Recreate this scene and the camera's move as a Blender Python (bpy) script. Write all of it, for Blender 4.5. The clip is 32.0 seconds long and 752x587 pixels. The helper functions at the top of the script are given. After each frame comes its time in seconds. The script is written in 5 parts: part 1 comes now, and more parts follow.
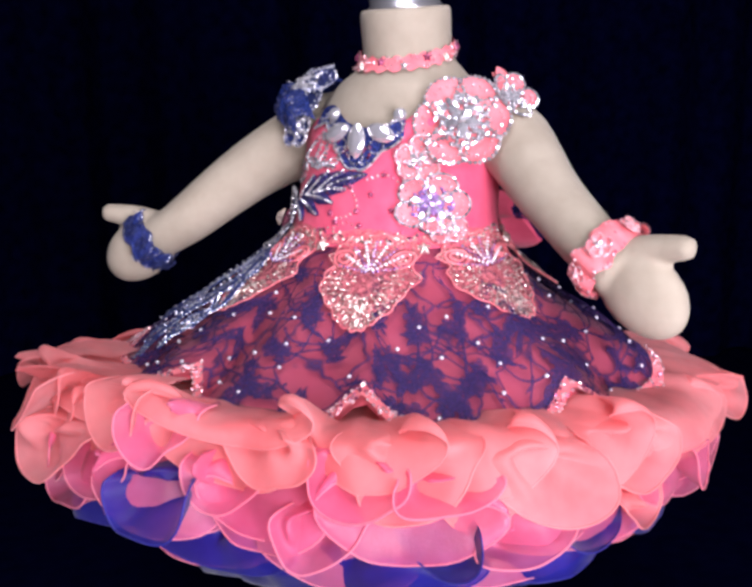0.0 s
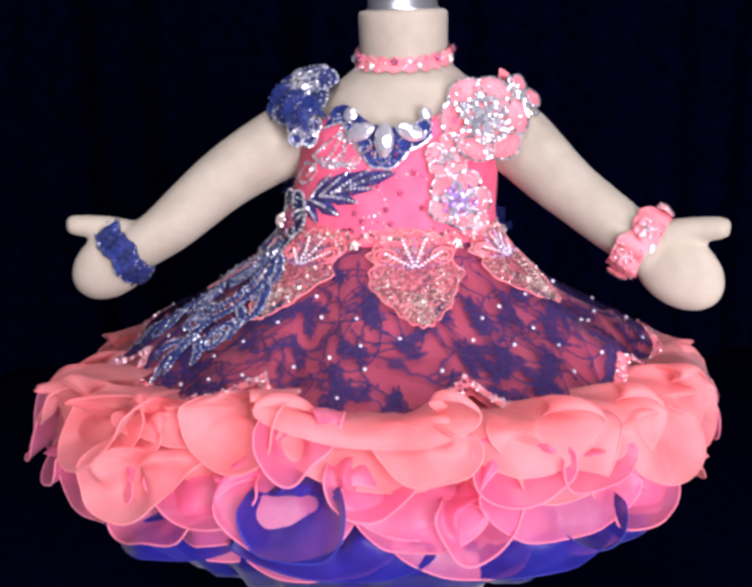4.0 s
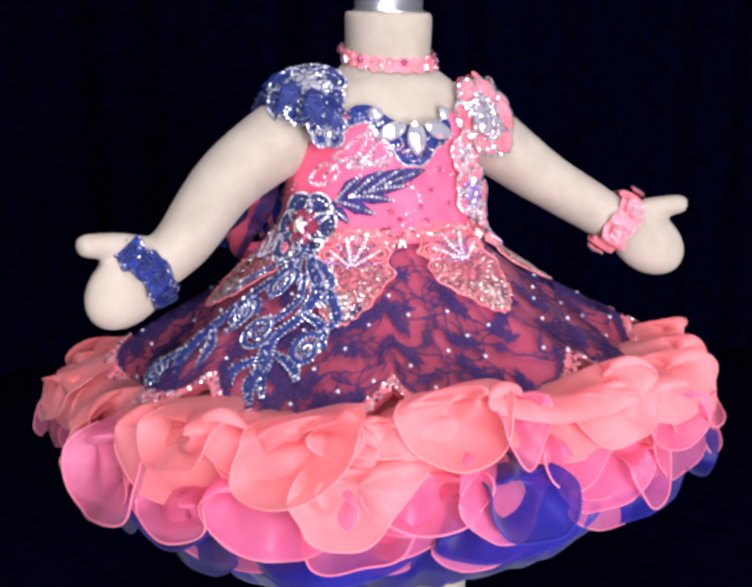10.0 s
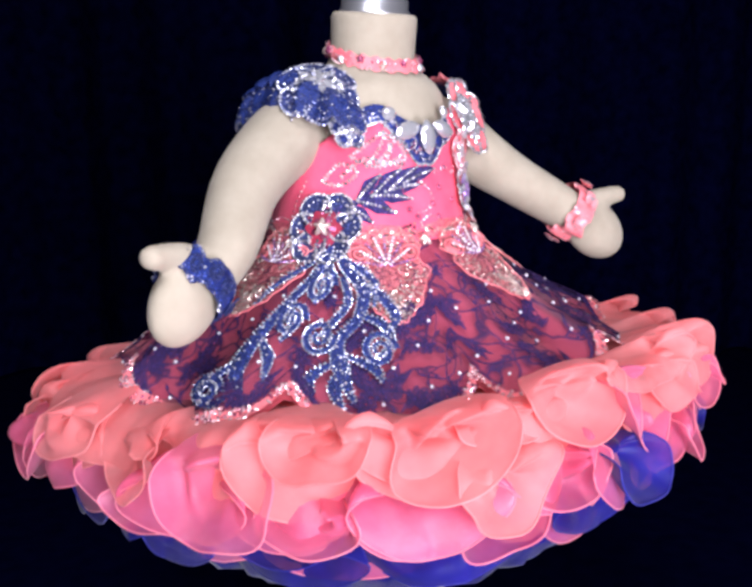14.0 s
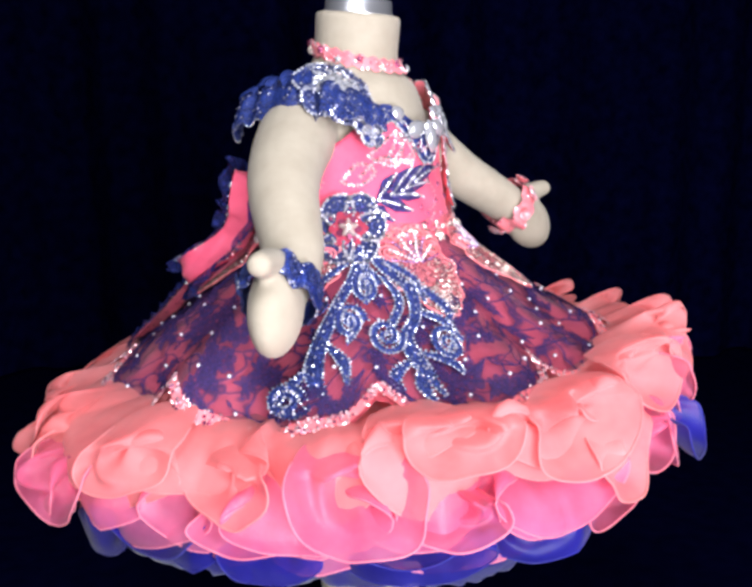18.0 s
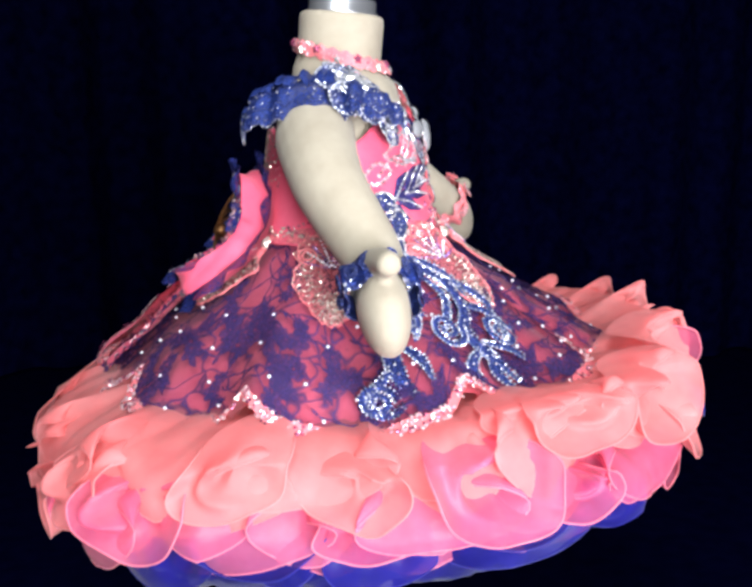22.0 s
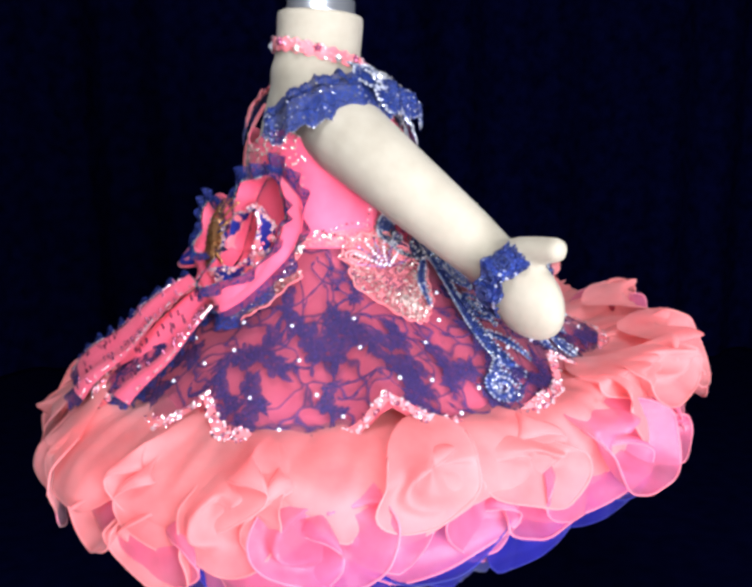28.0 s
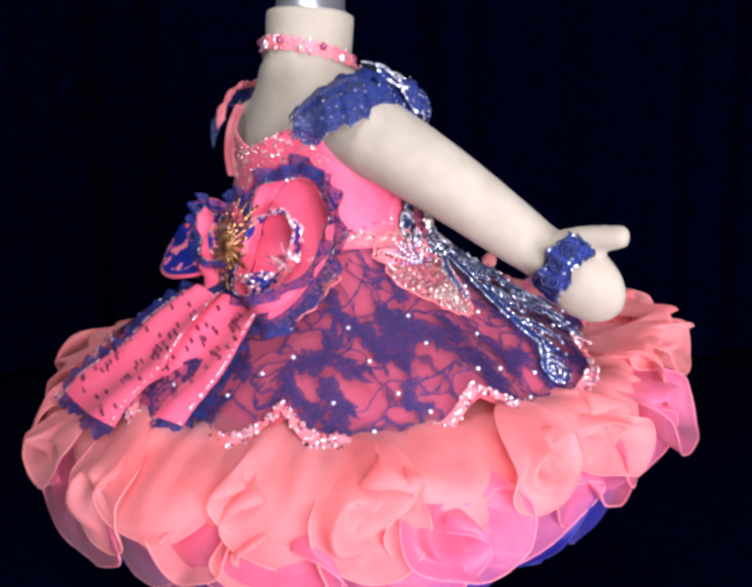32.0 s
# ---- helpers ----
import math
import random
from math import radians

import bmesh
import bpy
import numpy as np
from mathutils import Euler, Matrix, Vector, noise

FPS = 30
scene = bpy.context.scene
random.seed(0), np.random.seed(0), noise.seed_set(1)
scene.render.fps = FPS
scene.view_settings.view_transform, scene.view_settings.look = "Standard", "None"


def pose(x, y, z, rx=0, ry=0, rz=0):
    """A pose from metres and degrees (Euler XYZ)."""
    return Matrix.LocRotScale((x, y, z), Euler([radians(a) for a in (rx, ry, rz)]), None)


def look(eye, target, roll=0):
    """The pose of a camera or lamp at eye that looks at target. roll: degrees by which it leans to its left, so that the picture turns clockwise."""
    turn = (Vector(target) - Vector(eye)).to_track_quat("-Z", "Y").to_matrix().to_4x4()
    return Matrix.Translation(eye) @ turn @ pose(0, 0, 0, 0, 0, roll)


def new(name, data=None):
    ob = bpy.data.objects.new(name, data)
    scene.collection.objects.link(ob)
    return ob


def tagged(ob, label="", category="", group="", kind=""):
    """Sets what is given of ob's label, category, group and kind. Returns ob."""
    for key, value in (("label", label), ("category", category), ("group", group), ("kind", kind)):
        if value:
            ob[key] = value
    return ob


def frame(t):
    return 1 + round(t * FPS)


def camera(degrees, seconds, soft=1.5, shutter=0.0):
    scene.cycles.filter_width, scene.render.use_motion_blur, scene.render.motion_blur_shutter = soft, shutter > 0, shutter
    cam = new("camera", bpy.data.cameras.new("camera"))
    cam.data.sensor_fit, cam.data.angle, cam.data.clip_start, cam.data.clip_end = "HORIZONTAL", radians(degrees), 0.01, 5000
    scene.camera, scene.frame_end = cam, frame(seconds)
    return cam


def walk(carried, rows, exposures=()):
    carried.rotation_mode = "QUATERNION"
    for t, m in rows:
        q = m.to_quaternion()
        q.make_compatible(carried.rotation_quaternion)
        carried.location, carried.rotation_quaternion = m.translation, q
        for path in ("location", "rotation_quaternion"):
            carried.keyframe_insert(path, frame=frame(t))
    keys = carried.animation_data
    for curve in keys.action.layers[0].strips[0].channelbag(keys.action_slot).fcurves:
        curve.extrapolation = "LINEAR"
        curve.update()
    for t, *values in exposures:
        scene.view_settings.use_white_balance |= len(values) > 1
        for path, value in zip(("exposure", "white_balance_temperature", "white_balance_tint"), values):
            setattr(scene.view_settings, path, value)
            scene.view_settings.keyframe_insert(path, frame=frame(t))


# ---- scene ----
import functools
# A dress on a small dress form that turns on its stand before a still camera.
# bearing of the form, in degrees, by the second: the stand slows down a little
TURN = [(0.0, -29.8), (4.0, -9.3), (8.0, 11.3), (12.0, 31.2), (16.0, 50.9), (20.0, 70.3), (24.0, 89.2), (28.0, 108.0), (32.0, 125.7)]
OFFSET = Vector((0.039, 0.017, 0.0))      # the form stands a little off the axis
EYE = Vector((0.0, -0.78, 0.6137))
PITCH, YAW, ROLL = 12.12, -1.03, -1.1

cam = camera(45.25, 32.0, soft=3.4)
CAM_POSE = pose(EYE.x, EYE.y, EYE.z, 90 - PITCH, 0, YAW) @ pose(0, 0, 0, 0, 0, ROLL)
# the camera brightens its picture a little and shifts its white as the form turns away
walk(cam, [(0.0, CAM_POSE), (32.0, CAM_POSE)], exposures=[(0.0, -0.20, 6050, 20), (6.0, -0.08, 5950, 19), (14.0, 0.04, 5900, 14), (20.0, 0.30, 6000, 5), (25.0, 0.36, 5950, 0),
                                                           (29.0, 0.29, 5700, 7), (32.0, 0.02, 5850, 14)])

# ---- light: unseen softboxes round the camera and an added low fill, in a dark room ----
world = bpy.data.worlds.new("room_air")
scene.world = world
world.use_nodes = True
world.node_tree.nodes["Background"].inputs["Color"].default_value = (0.5, 0.55, 0.8, 1)
world.node_tree.nodes["Background"].inputs["Strength"].default_value = 0.03


def softbox(name, eye, target, size, watts, colour):
    data = bpy.data.lights.new(name, "AREA")
    data.shape, data.size, data.energy, data.color = "DISK", size, watts, colour
    ob = new(name, data)
    ob.matrix_world = look(eye, target)
    return ob


softbox("key_light", (0.34, -1.72, 0.78), (0.0, 0, 0.38), 0.90, 38.0, (1.0, 0.945, 0.97))
softbox("top_light", (-0.10, -0.80, 1.75), (0.0, 0, 0.42), 0.60, 14.5, (1.0, 0.945, 0.97))
# added fill without a seen source: lifts the lower ruffles from the right
softbox("low_fill", (0.60, -1.38, 0.26), (0.0, 0, 0.34), 0.45, 20.0, (1.0, 0.92, 0.99))


# ---- materials ----
def material(name):
    m = bpy.data.materials.new(name)
    m.use_nodes = True
    nt = m.node_tree
    return m, nt, nt.nodes["Principled BSDF"], nt.nodes["Material Output"]


def coords(nt, scale=1.0):
    tc = nt.nodes.new("ShaderNodeTexCoord")
    mp = nt.nodes.new("ShaderNodeMapping")
    mp.inputs["Scale"].default_value = (scale, scale, scale)
    nt.links.new(tc.outputs["Object"], mp.inputs["Vector"])
    return mp.outputs["Vector"]


def noise_node(nt, vec, scale, detail=3.0, rough=0.55):
    n = nt.nodes.new("ShaderNodeTexNoise")
    n.inputs["Scale"].default_value, n.inputs["Detail"].default_value = scale, detail
    n.inputs["Roughness"].default_value = rough
    nt.links.new(vec, n.inputs["Vector"])
    return n.outputs["Fac"]


def ramp(nt, fac, stops):
    r = nt.nodes.new("ShaderNodeValToRGB")
    while len(r.color_ramp.elements) < len(stops):
        r.color_ramp.elements.new(0.5)
    for e, (p, c) in zip(r.color_ramp.elements, stops):
        e.position = p
        e.color = c if len(c) == 4 else (*c, 1)
    nt.links.new(fac, r.inputs["Fac"])
    return r.outputs["Color"]


def calc(nt, op, a, b):
    n = nt.nodes.new("ShaderNodeMath")
    n.operation = op
    n.use_clamp = op in ("ADD", "MULTIPLY_ADD")
    for i, v in enumerate((a, b)):
        if isinstance(v, (int, float)):
            n.inputs[i].default_value = v
        else:
            nt.links.new(v, n.inputs[i])
    return n.outputs[0]


def bump(nt, bsdf, height, strength, distance):
    b = nt.nodes.new("ShaderNodeBump")
    b.inputs["Strength"].default_value, b.inputs["Distance"].default_value = strength, distance
    nt.links.new(height, b.inputs["Height"])
    nt.links.new(b.outputs["Normal"], bsdf.inputs["Normal"])


def cloth(name, dark, light, rough=0.6, sheen=0.3, grain=900.0, spec=0.3, metal=0.0):
    m, nt, b, _ = material(name)
    v = coords(nt)
    col = ramp(nt, noise_node(nt, v, 38.0, 4), [(0.3, dark), (0.7, light)])
    nt.links.new(col, b.inputs["Base Color"])
    b.inputs["Roughness"].default_value = rough
    b.inputs["Metallic"].default_value = metal
    b.inputs["Sheen Weight"].default_value = sheen
    b.inputs["Specular IOR Level"].default_value = spec
    bump(nt, b, noise_node(nt, v, grain, 2), 0.25, 0.0006)
    return m


def corded(name, dark, light):
    """Heavy lace worked with cord: small raised cells with darker joints between them."""
    m, nt, b, _ = material(name)
    v = coords(nt)
    vo = nt.nodes.new("ShaderNodeTexVoronoi")
    vo.feature = "DISTANCE_TO_EDGE"
    vo.inputs["Scale"].default_value = 420.0
    nt.links.new(v, vo.inputs["Vector"])
    cell = calc(nt, "MULTIPLY", ramp(nt, vo.outputs["Distance"], [(0.0, (0.1, 0.1, 0.1)), (0.30, (1, 1, 1))]), calc(nt, "ADD", noise_node(nt, v, 60.0, 4), 0.35))
    nt.links.new(ramp(nt, cell, [(0.15, tuple(0.6 * c for c in dark)), (0.5, dark), (0.85, light)]), b.inputs["Base Color"])
    b.inputs["Roughness"].default_value, b.inputs["Specular IOR Level"].default_value = 0.5, 0.3
    bump(nt, b, cell, 0.7, 0.0012)
    return m


def organza(name, dark, light, cover, shine, rough=0.32):
    """Sheer woven cloth: part of the light goes straight through, part is scattered to either side."""
    m, nt, b, out = material(name)
    v = coords(nt)
    col = ramp(nt, noise_node(nt, v, 22.0, 3), [(0.3, dark), (0.72, light)])
    nt.links.new(col, b.inputs["Base Color"])
    b.inputs["Roughness"].default_value = rough
    b.inputs["Specular IOR Level"].default_value = shine
    b.inputs["Sheen Weight"].default_value = 0.25
    fine = noise_node(nt, v, 420.0, 3, 0.7)
    bump(nt, b, fine, 0.35 + 0.5 * (shine > 0.6), 0.0008)
    tr = nt.nodes.new("ShaderNodeBsdfTranslucent")
    nt.links.new(col, tr.inputs["Color"])
    mix = nt.nodes.new("ShaderNodeMixShader")
    mix.inputs[0].default_value = 0.48
    nt.links.new(b.outputs[0], mix.inputs[1])
    nt.links.new(tr.outputs[0], mix.inputs[2])
    clear = nt.nodes.new("ShaderNodeBsdfTransparent")
    mix2 = nt.nodes.new("ShaderNodeMixShader")
    nt.links.new(calc(nt, "ADD", calc(nt, "MULTIPLY", noise_node(nt, v, 60.0, 2), 0.2), cover - 0.1), mix2.inputs[0])
    nt.links.new(clear.outputs[0], mix2.inputs[1])
    nt.links.new(mix.outputs[0], mix2.inputs[2])
    nt.links.new(mix2.outputs[0], out.inputs["Surface"])
    return m


def lace(name, colour, net_cover, scale, flowers=0.5):
    """Net with corded vines and flower patches: the pattern sets how much the cloth covers."""
    m, nt, b, out = material(name)
    v = coords(nt)
    warp = nt.nodes.new("ShaderNodeVectorMath")
    warp.operation = "ADD"
    n = nt.nodes.new("ShaderNodeTexNoise")
    n.inputs["Scale"].default_value = scale * 1.1
    n.inputs["Detail"].default_value = 2.0
    sc = nt.nodes.new("ShaderNodeVectorMath")
    sc.operation = "SCALE"
    sc.inputs["Scale"].default_value = 1.8 / scale
    nt.links.new(v, n.inputs["Vector"])
    nt.links.new(n.outputs["Color"], sc.inputs[0])
    nt.links.new(v, warp.inputs[0])
    nt.links.new(sc.outputs[0], warp.inputs[1])
    vo = nt.nodes.new("ShaderNodeTexVoronoi")
    vo.feature = "DISTANCE_TO_EDGE"
    vo.inputs["Scale"].default_value = scale
    nt.links.new(warp.outputs[0], vo.inputs["Vector"])
    vine = ramp(nt, vo.outputs["Distance"], [(0.0, (0.9, 0.9, 0.9)), (0.010, (0.9, 0.9, 0.9)), (0.085, (0, 0, 0))])
    patch_n = noise_node(nt, v, scale * 1.35, 4, 0.62)
    patch = ramp(nt, patch_n, [(flowers + 0.0, (0, 0, 0)), (flowers + 0.10, (1, 1, 1))])
    vo2 = nt.nodes.new("ShaderNodeTexVoronoi")
    vo2.inputs["Scale"].default_value = scale * 4.5
    nt.links.new(v, vo2.inputs["Vector"])
    petal = ramp(nt, vo2.outputs["Distance"], [(0.45, (1, 1, 1)), (0.75, (0.5, 0.5, 0.5))])
    cover = calc(nt, "MAXIMUM", vine, calc(nt, "MULTIPLY", patch, petal))
    cover = calc(nt, "MAXIMUM", cover, net_cover)
    col = ramp(nt, noise_node(nt, v, scale * 2, 2), [(0.3, tuple(0.75 * c for c in colour)), (0.7, tuple(1.3 * c for c in colour))])
    nt.links.new(col, b.inputs["Base Color"])
    b.inputs["Roughness"].default_value = 0.65
    b.inputs["Specular IOR Level"].default_value = 0.25
    bump(nt, b, cover, 0.5, 0.001)
    clear = nt.nodes.new("ShaderNodeBsdfTransparent")
    mix = nt.nodes.new("ShaderNodeMixShader")
    nt.links.new(calc(nt, "MULTIPLY", cover, 0.93), mix.inputs[0])
    nt.links.new(clear.outputs[0], mix.inputs[1])
    nt.links.new(b.outputs[0], mix.inputs[2])
    nt.links.new(mix.outputs[0], out.inputs["Surface"])
    return m


def printed(name, ground, figure):
    """Cloth printed with ragged blocks of a second colour."""
    m, nt, b, _ = material(name)
    v = coords(nt)
    nt.links.new(ramp(nt, noise_node(nt, v, 75.0, 2), [(0.54, ground), (0.58, figure)]), b.inputs["Base Color"])
    b.inputs["Roughness"].default_value, b.inputs["Specular IOR Level"].default_value = 0.45, 0.4
    bump(nt, b, noise_node(nt, v, 800.0, 2), 0.25, 0.0006)
    return m


def stone(name, dark, light, rough=0.12, metal=0.85):
    m, nt, b, _ = material(name)
    g = nt.nodes.new("ShaderNodeNewGeometry")
    col = ramp(nt, g.outputs["Random Per Island"], [(0.0, dark), (0.55, light), (1.0, light)])
    nt.links.new(col, b.inputs["Base Color"])
    b.inputs["Metallic"].default_value, b.inputs["Roughness"].default_value = metal, rough
    return m


M = {
    "linen": cloth("linen", (0.345, 0.300, 0.222), (0.416, 0.367, 0.278), 0.85, 0.1, 1400.0, 0.15),
    "chrome": stone("chrome", (0.72, 0.73, 0.75), (0.80, 0.81, 0.83), 0.30, 0.88),
    "satin": cloth("coral_satin", (0.74, 0.085, 0.16), (0.84, 0.13, 0.215), 0.6, 0.08, 1200.0, 0.15),
    "lining": cloth("coral_lining", (0.70, 0.09, 0.125), (0.80, 0.13, 0.175), 0.6, 0.2, 900.0, 0.2),
    "coral": organza("coral_organza", (0.97, 0.275, 0.28), (0.985, 0.41, 0.40), 0.84, 0.15, 0.5),
    "pink": organza("pink_crystal_organza", (0.95, 0.17, 0.34), (0.98, 0.28, 0.48), 0.60, 0.7, 0.26),
    "blue": organza("royal_blue_organza", (0.010, 0.009, 0.19), (0.03, 0.026, 0.40), 0.85, 0.3, 0.4),
    "edge": organza("corded_edge", (0.96, 0.34, 0.34), (0.98, 0.44, 0.44), 0.9, 0.4, 0.4),
    "edge_pink": organza("corded_pink_edge", (0.97, 0.30, 0.42), (0.99, 0.40, 0.52), 0.9, 0.4, 0.4),
    "edge_blue": organza("corded_blue_edge", (0.02, 0.02, 0.25), (0.05, 0.05, 0.5), 0.95, 0.4, 0.4),
    "net": lace("navy_lace_net", (0.034, 0.019, 0.090), 0.33, 23.0, 0.64),
    "lace_figure": lace("navy_lace_figure", (0.042, 0.022, 0.105), 0.74, 260.0, 0.45),
    "blue_lace": lace("royal_blue_lace", (0.014, 0.020, 0.115), 0.66, 90.0, 0.40),
    "sleeve_lace": lace("dense_royal_blue_lace", (0.013, 0.026, 0.135), 0.86, 140.0, 0.42),
    "blue_cord": corded("blue_corded_lace", (0.020, 0.029, 0.115), (0.066, 0.086, 0.27)),
    "violet_cord": corded("violet_blue_cord", (0.030, 0.024, 0.13), (0.085, 0.066, 0.29)),
    "royal": corded("royal_blue_corded_cloth", (0.013, 0.024, 0.150), (0.036, 0.068, 0.34)),
    "scroll_cord": corded("bright_blue_cord", (0.020, 0.034, 0.17), (0.055, 0.085, 0.36)),
    "pink_lace": cloth("coral_pink_lace", (0.72, 0.12, 0.15), (0.90, 0.27, 0.29), 0.6, 0.1, 600.0, 0.35),
    "rose_lace": lace("rose_openwork_lace", (0.72, 0.20, 0.22), 0.24, 170.0, 0.47),
    "print": printed("blue_and_pink_print", (0.012, 0.02, 0.22), (0.85, 0.22, 0.26)),
    "red": cloth("red_lace", (0.20, 0.01, 0.03), (0.36, 0.02, 0.06), 0.6, 0.2, 700.0, 0.3),
    "crystal": stone("clear_crystal", (0.40, 0.41, 0.44), (0.84, 0.84, 0.87), 0.08, 0.70),
    "pearl": stone("pearl", (0.85, 0.82, 0.86), (0.95, 0.93, 0.95), 0.25, 0.15),
    "dim_pearl": stone("lilac_pearl", (0.60, 0.57, 0.64), (0.74, 0.71, 0.78), 0.25, 0.15),
    "rose_stone": stone("rose_gold_bead", (0.28, 0.15, 0.13), (0.90, 0.75, 0.66), 0.25, 0.65),
    "blue_stone": stone("blue_silver_bead", (0.08, 0.10, 0.24), (0.72, 0.74, 0.83), 0.25, 0.6),
    "pink_stone": stone("pink_sequin", (0.55, 0.10, 0.18), (1.0, 0.70, 0.72), 0.22, 0.55),
    "silver": stone("silver_bead", (0.14, 0.14, 0.18), (0.74, 0.73, 0.77), 0.24, 0.6),
    "gold": stone("bronze_bead", (0.10, 0.04, 0.016), (0.38, 0.18, 0.07), 0.35, 0.85),
    "dark_stone": stone("plum_sequin", (0.05, 0.01, 0.05), (0.35, 0.08, 0.16), 0.25, 0.5),
    "violet_stone": stone("violet_bead", (0.10, 0.04, 0.22), (0.48, 0.30, 0.66), 0.25, 0.5),
    "velvet": cloth("black_velvet_curtain", (0.0003, 0.0004, 0.0040), (0.0009, 0.0012, 0.0120), 0.95, 0.0, 300.0, 0.0),
    "black": cloth("black_paint", (0.0005, 0.0007, 0.0068), (0.0010, 0.0013, 0.0125), 0.9, 0.0, 60.0, 0.0),
}


# ---- helpers for meshes ----
def part(name, bm, mat, parent=None, label="", kind=""):
    me = bpy.data.meshes.new(name)
    bm.to_mesh(me)
    bm.free()
    for p in me.polygons:
        p.use_smooth = True
    me.materials.append(M[mat])
    ob = new(name, me)
    if parent is not None:
        ob.parent = parent
    if label or kind:
        tagged(ob, label=label, kind=kind)
    return ob


def raw_part(name, verts, faces, mat, parent=None, label="", kind="", smooth=False):
    me = bpy.data.meshes.new(name)
    me.from_pydata(verts, [], faces)
    if smooth:
        for p in me.polygons:
            p.use_smooth = True
    me.materials.append(M[mat])
    ob = new(name, me)
    if parent is not None:
        ob.parent = parent
    if label or kind:
        tagged(ob, label=label, kind=kind)
    return ob


def thing(name, label, category, group=""):
    return tagged(new(name), label=label, category=category, group=group)


def sheet(bm, fn, nu, nv, closed=False):
    """A grid of points fn(u, v), u and v from 0 to 1."""
    rows = [[bm.verts.new(fn(i / nu, j / nv)) for j in range(nv + 1)] for i in range(nu if closed else nu + 1)]
    for i in range(nu):
        a, b = rows[i], rows[(i + 1) % len(rows)]
        for j in range(nv):
            bm.faces.new((a[j], b[j], b[j + 1], a[j + 1]))
    return rows


def tube(bm, path, radius, sides=6, closed=False, cap=True):
    """A round cord along a path; radius is a number or one for each point."""
    path = [Vector(p) for p in path]
    n = len(path)
    rad = radius if isinstance(radius, (list, tuple)) else [radius] * n
    rings, side = [], None
    for i, p in enumerate(path):
        a = path[(i - 1) % n] if closed or i > 0 else p
        b = path[(i + 1) % n] if closed or i < n - 1 else p
        d = (b - a).normalized() if (b - a).length > 1e-9 else Vector((0, 0, 1))
        if side is None:
            side = d.cross(Vector((0, 0, 1)))
            if side.length < 0.05:
                side = d.cross(Vector((0, 1, 0)))
        side = (side - d * side.dot(d)).normalized()
        up = d.cross(side)
        rings.append([bm.verts.new(p + rad[i] * (math.cos(2 * math.pi * k / sides) * side + math.sin(2 * math.pi * k / sides) * up)) for k in range(sides)])
    for i in range(n if closed else n - 1):
        a, b = rings[i], rings[(i + 1) % n]
        for k in range(sides):
            bm.faces.new((a[k], a[(k + 1) % sides], b[(k + 1) % sides], b[k]))
    if cap and not closed:
        bm.faces.new(rings[0][::-1])
        bm.faces.new(rings[-1])


def lerp_table(table, x):
    if x <= table[0][0]:
        return table[0][1:]
    for a, b in zip(table, table[1:]):
        if x <= b[0]:
            k = (x - a[0]) / (b[0] - a[0])
            return tuple(p + (q - p) * k for p, q in zip(a[1:], b[1:]))
    return table[-1][1:]


# half width and half depth of the dressed body, by height
BODY = [(0.360, 0.250, 0.244), (0.385, 0.228, 0.221), (0.400, 0.216, 0.203), (0.420, 0.198, 0.178), (0.440, 0.166, 0.152), (0.457, 0.140, 0.133),
        (0.475, 0.115, 0.108), (0.490, 0.098, 0.092), (0.505, 0.089, 0.081), (0.520, 0.086, 0.074), (0.550, 0.084, 0.067),
        (0.585, 0.083, 0.063), (0.600, 0.079, 0.056), (0.615, 0.068, 0.050), (0.630, 0.050, 0.044), (0.645, 0.041, 0.040)]


def sway(z):
    """How far the body stands to its right, by height: the waist and the skirt are off the line of the neck."""
    return 0.018 * max(0.0, min(1.0, (0.61 - z) / 0.15))


def surf(deg, z, off=0.0):
    """A point on the dressed body at this bearing and height."""
    a, b = lerp_table(BODY, z)
    c, s = math.cos(radians(deg)), math.sin(radians(deg))
    if s > 0:      # the back is hollow at the waist
        b *= 1 - 0.15 * s * max(0.0, 1 - abs(z - 0.484) / 0.055)
    r = a * b / math.hypot(b * c, a * s)
    lean = max(0.0, min(1.0, (0.50 - z) / 0.10))
    p = Vector((r * c - sway(z), r * s - 0.018 * lean, z))
    if off:
        p += off * surf_normal(deg, z)
    return p


def surf_normal(deg, z):
    e = 0.004
    du = surf(deg + 1, z) - surf(deg - 1, z)
    dv = surf(deg, z + e) - surf(deg, z - e)
    return du.cross(dv).normalized()


def surf_frame(deg, z):
    """Sideways, up along the cloth, and outward."""
    n = surf_normal(deg, z)
    u = (surf(deg + 1, z) - surf(deg - 1, z)).normalized()
    return u, n.cross(u).normalized(), n


GEM = [(math.cos(k * math.pi / 3), math.sin(k * math.pi / 3)) for k in range(6)]


def gems(name, spots, mat, parent, label="", kind="stuff"):
    """Faceted stones: spots of (place, outward way, radius) or with a length to stretch along a way."""
    verts, faces = [], []
    for spot in spots:
        p, n, r = spot[:3]
        n = Vector(n).normalized()
        along = Vector(spot[3]) if len(spot) > 3 else n.orthogonal()
        ratio = spot[4] if len(spot) > 4 else 1.0
        u = (along - n * along.dot(n)).normalized()
        w = n.cross(u)
        k = len(verts)
        for c, s in GEM:
            verts.append(p + r * (c * ratio * u + s * w))
        for c, s in GEM:
            verts.append(p + r * 0.55 * (c * ratio * u + s * w) + 0.55 * r * n)
        for i in range(6):
            j = (i + 1) % 6
            faces.append((k + i, k + j, k + 6 + j, k + 6 + i))
        faces.append(tuple(k + 6 + i for i in range(6)))
    return raw_part(name, verts, faces, mat, parent, label, kind)


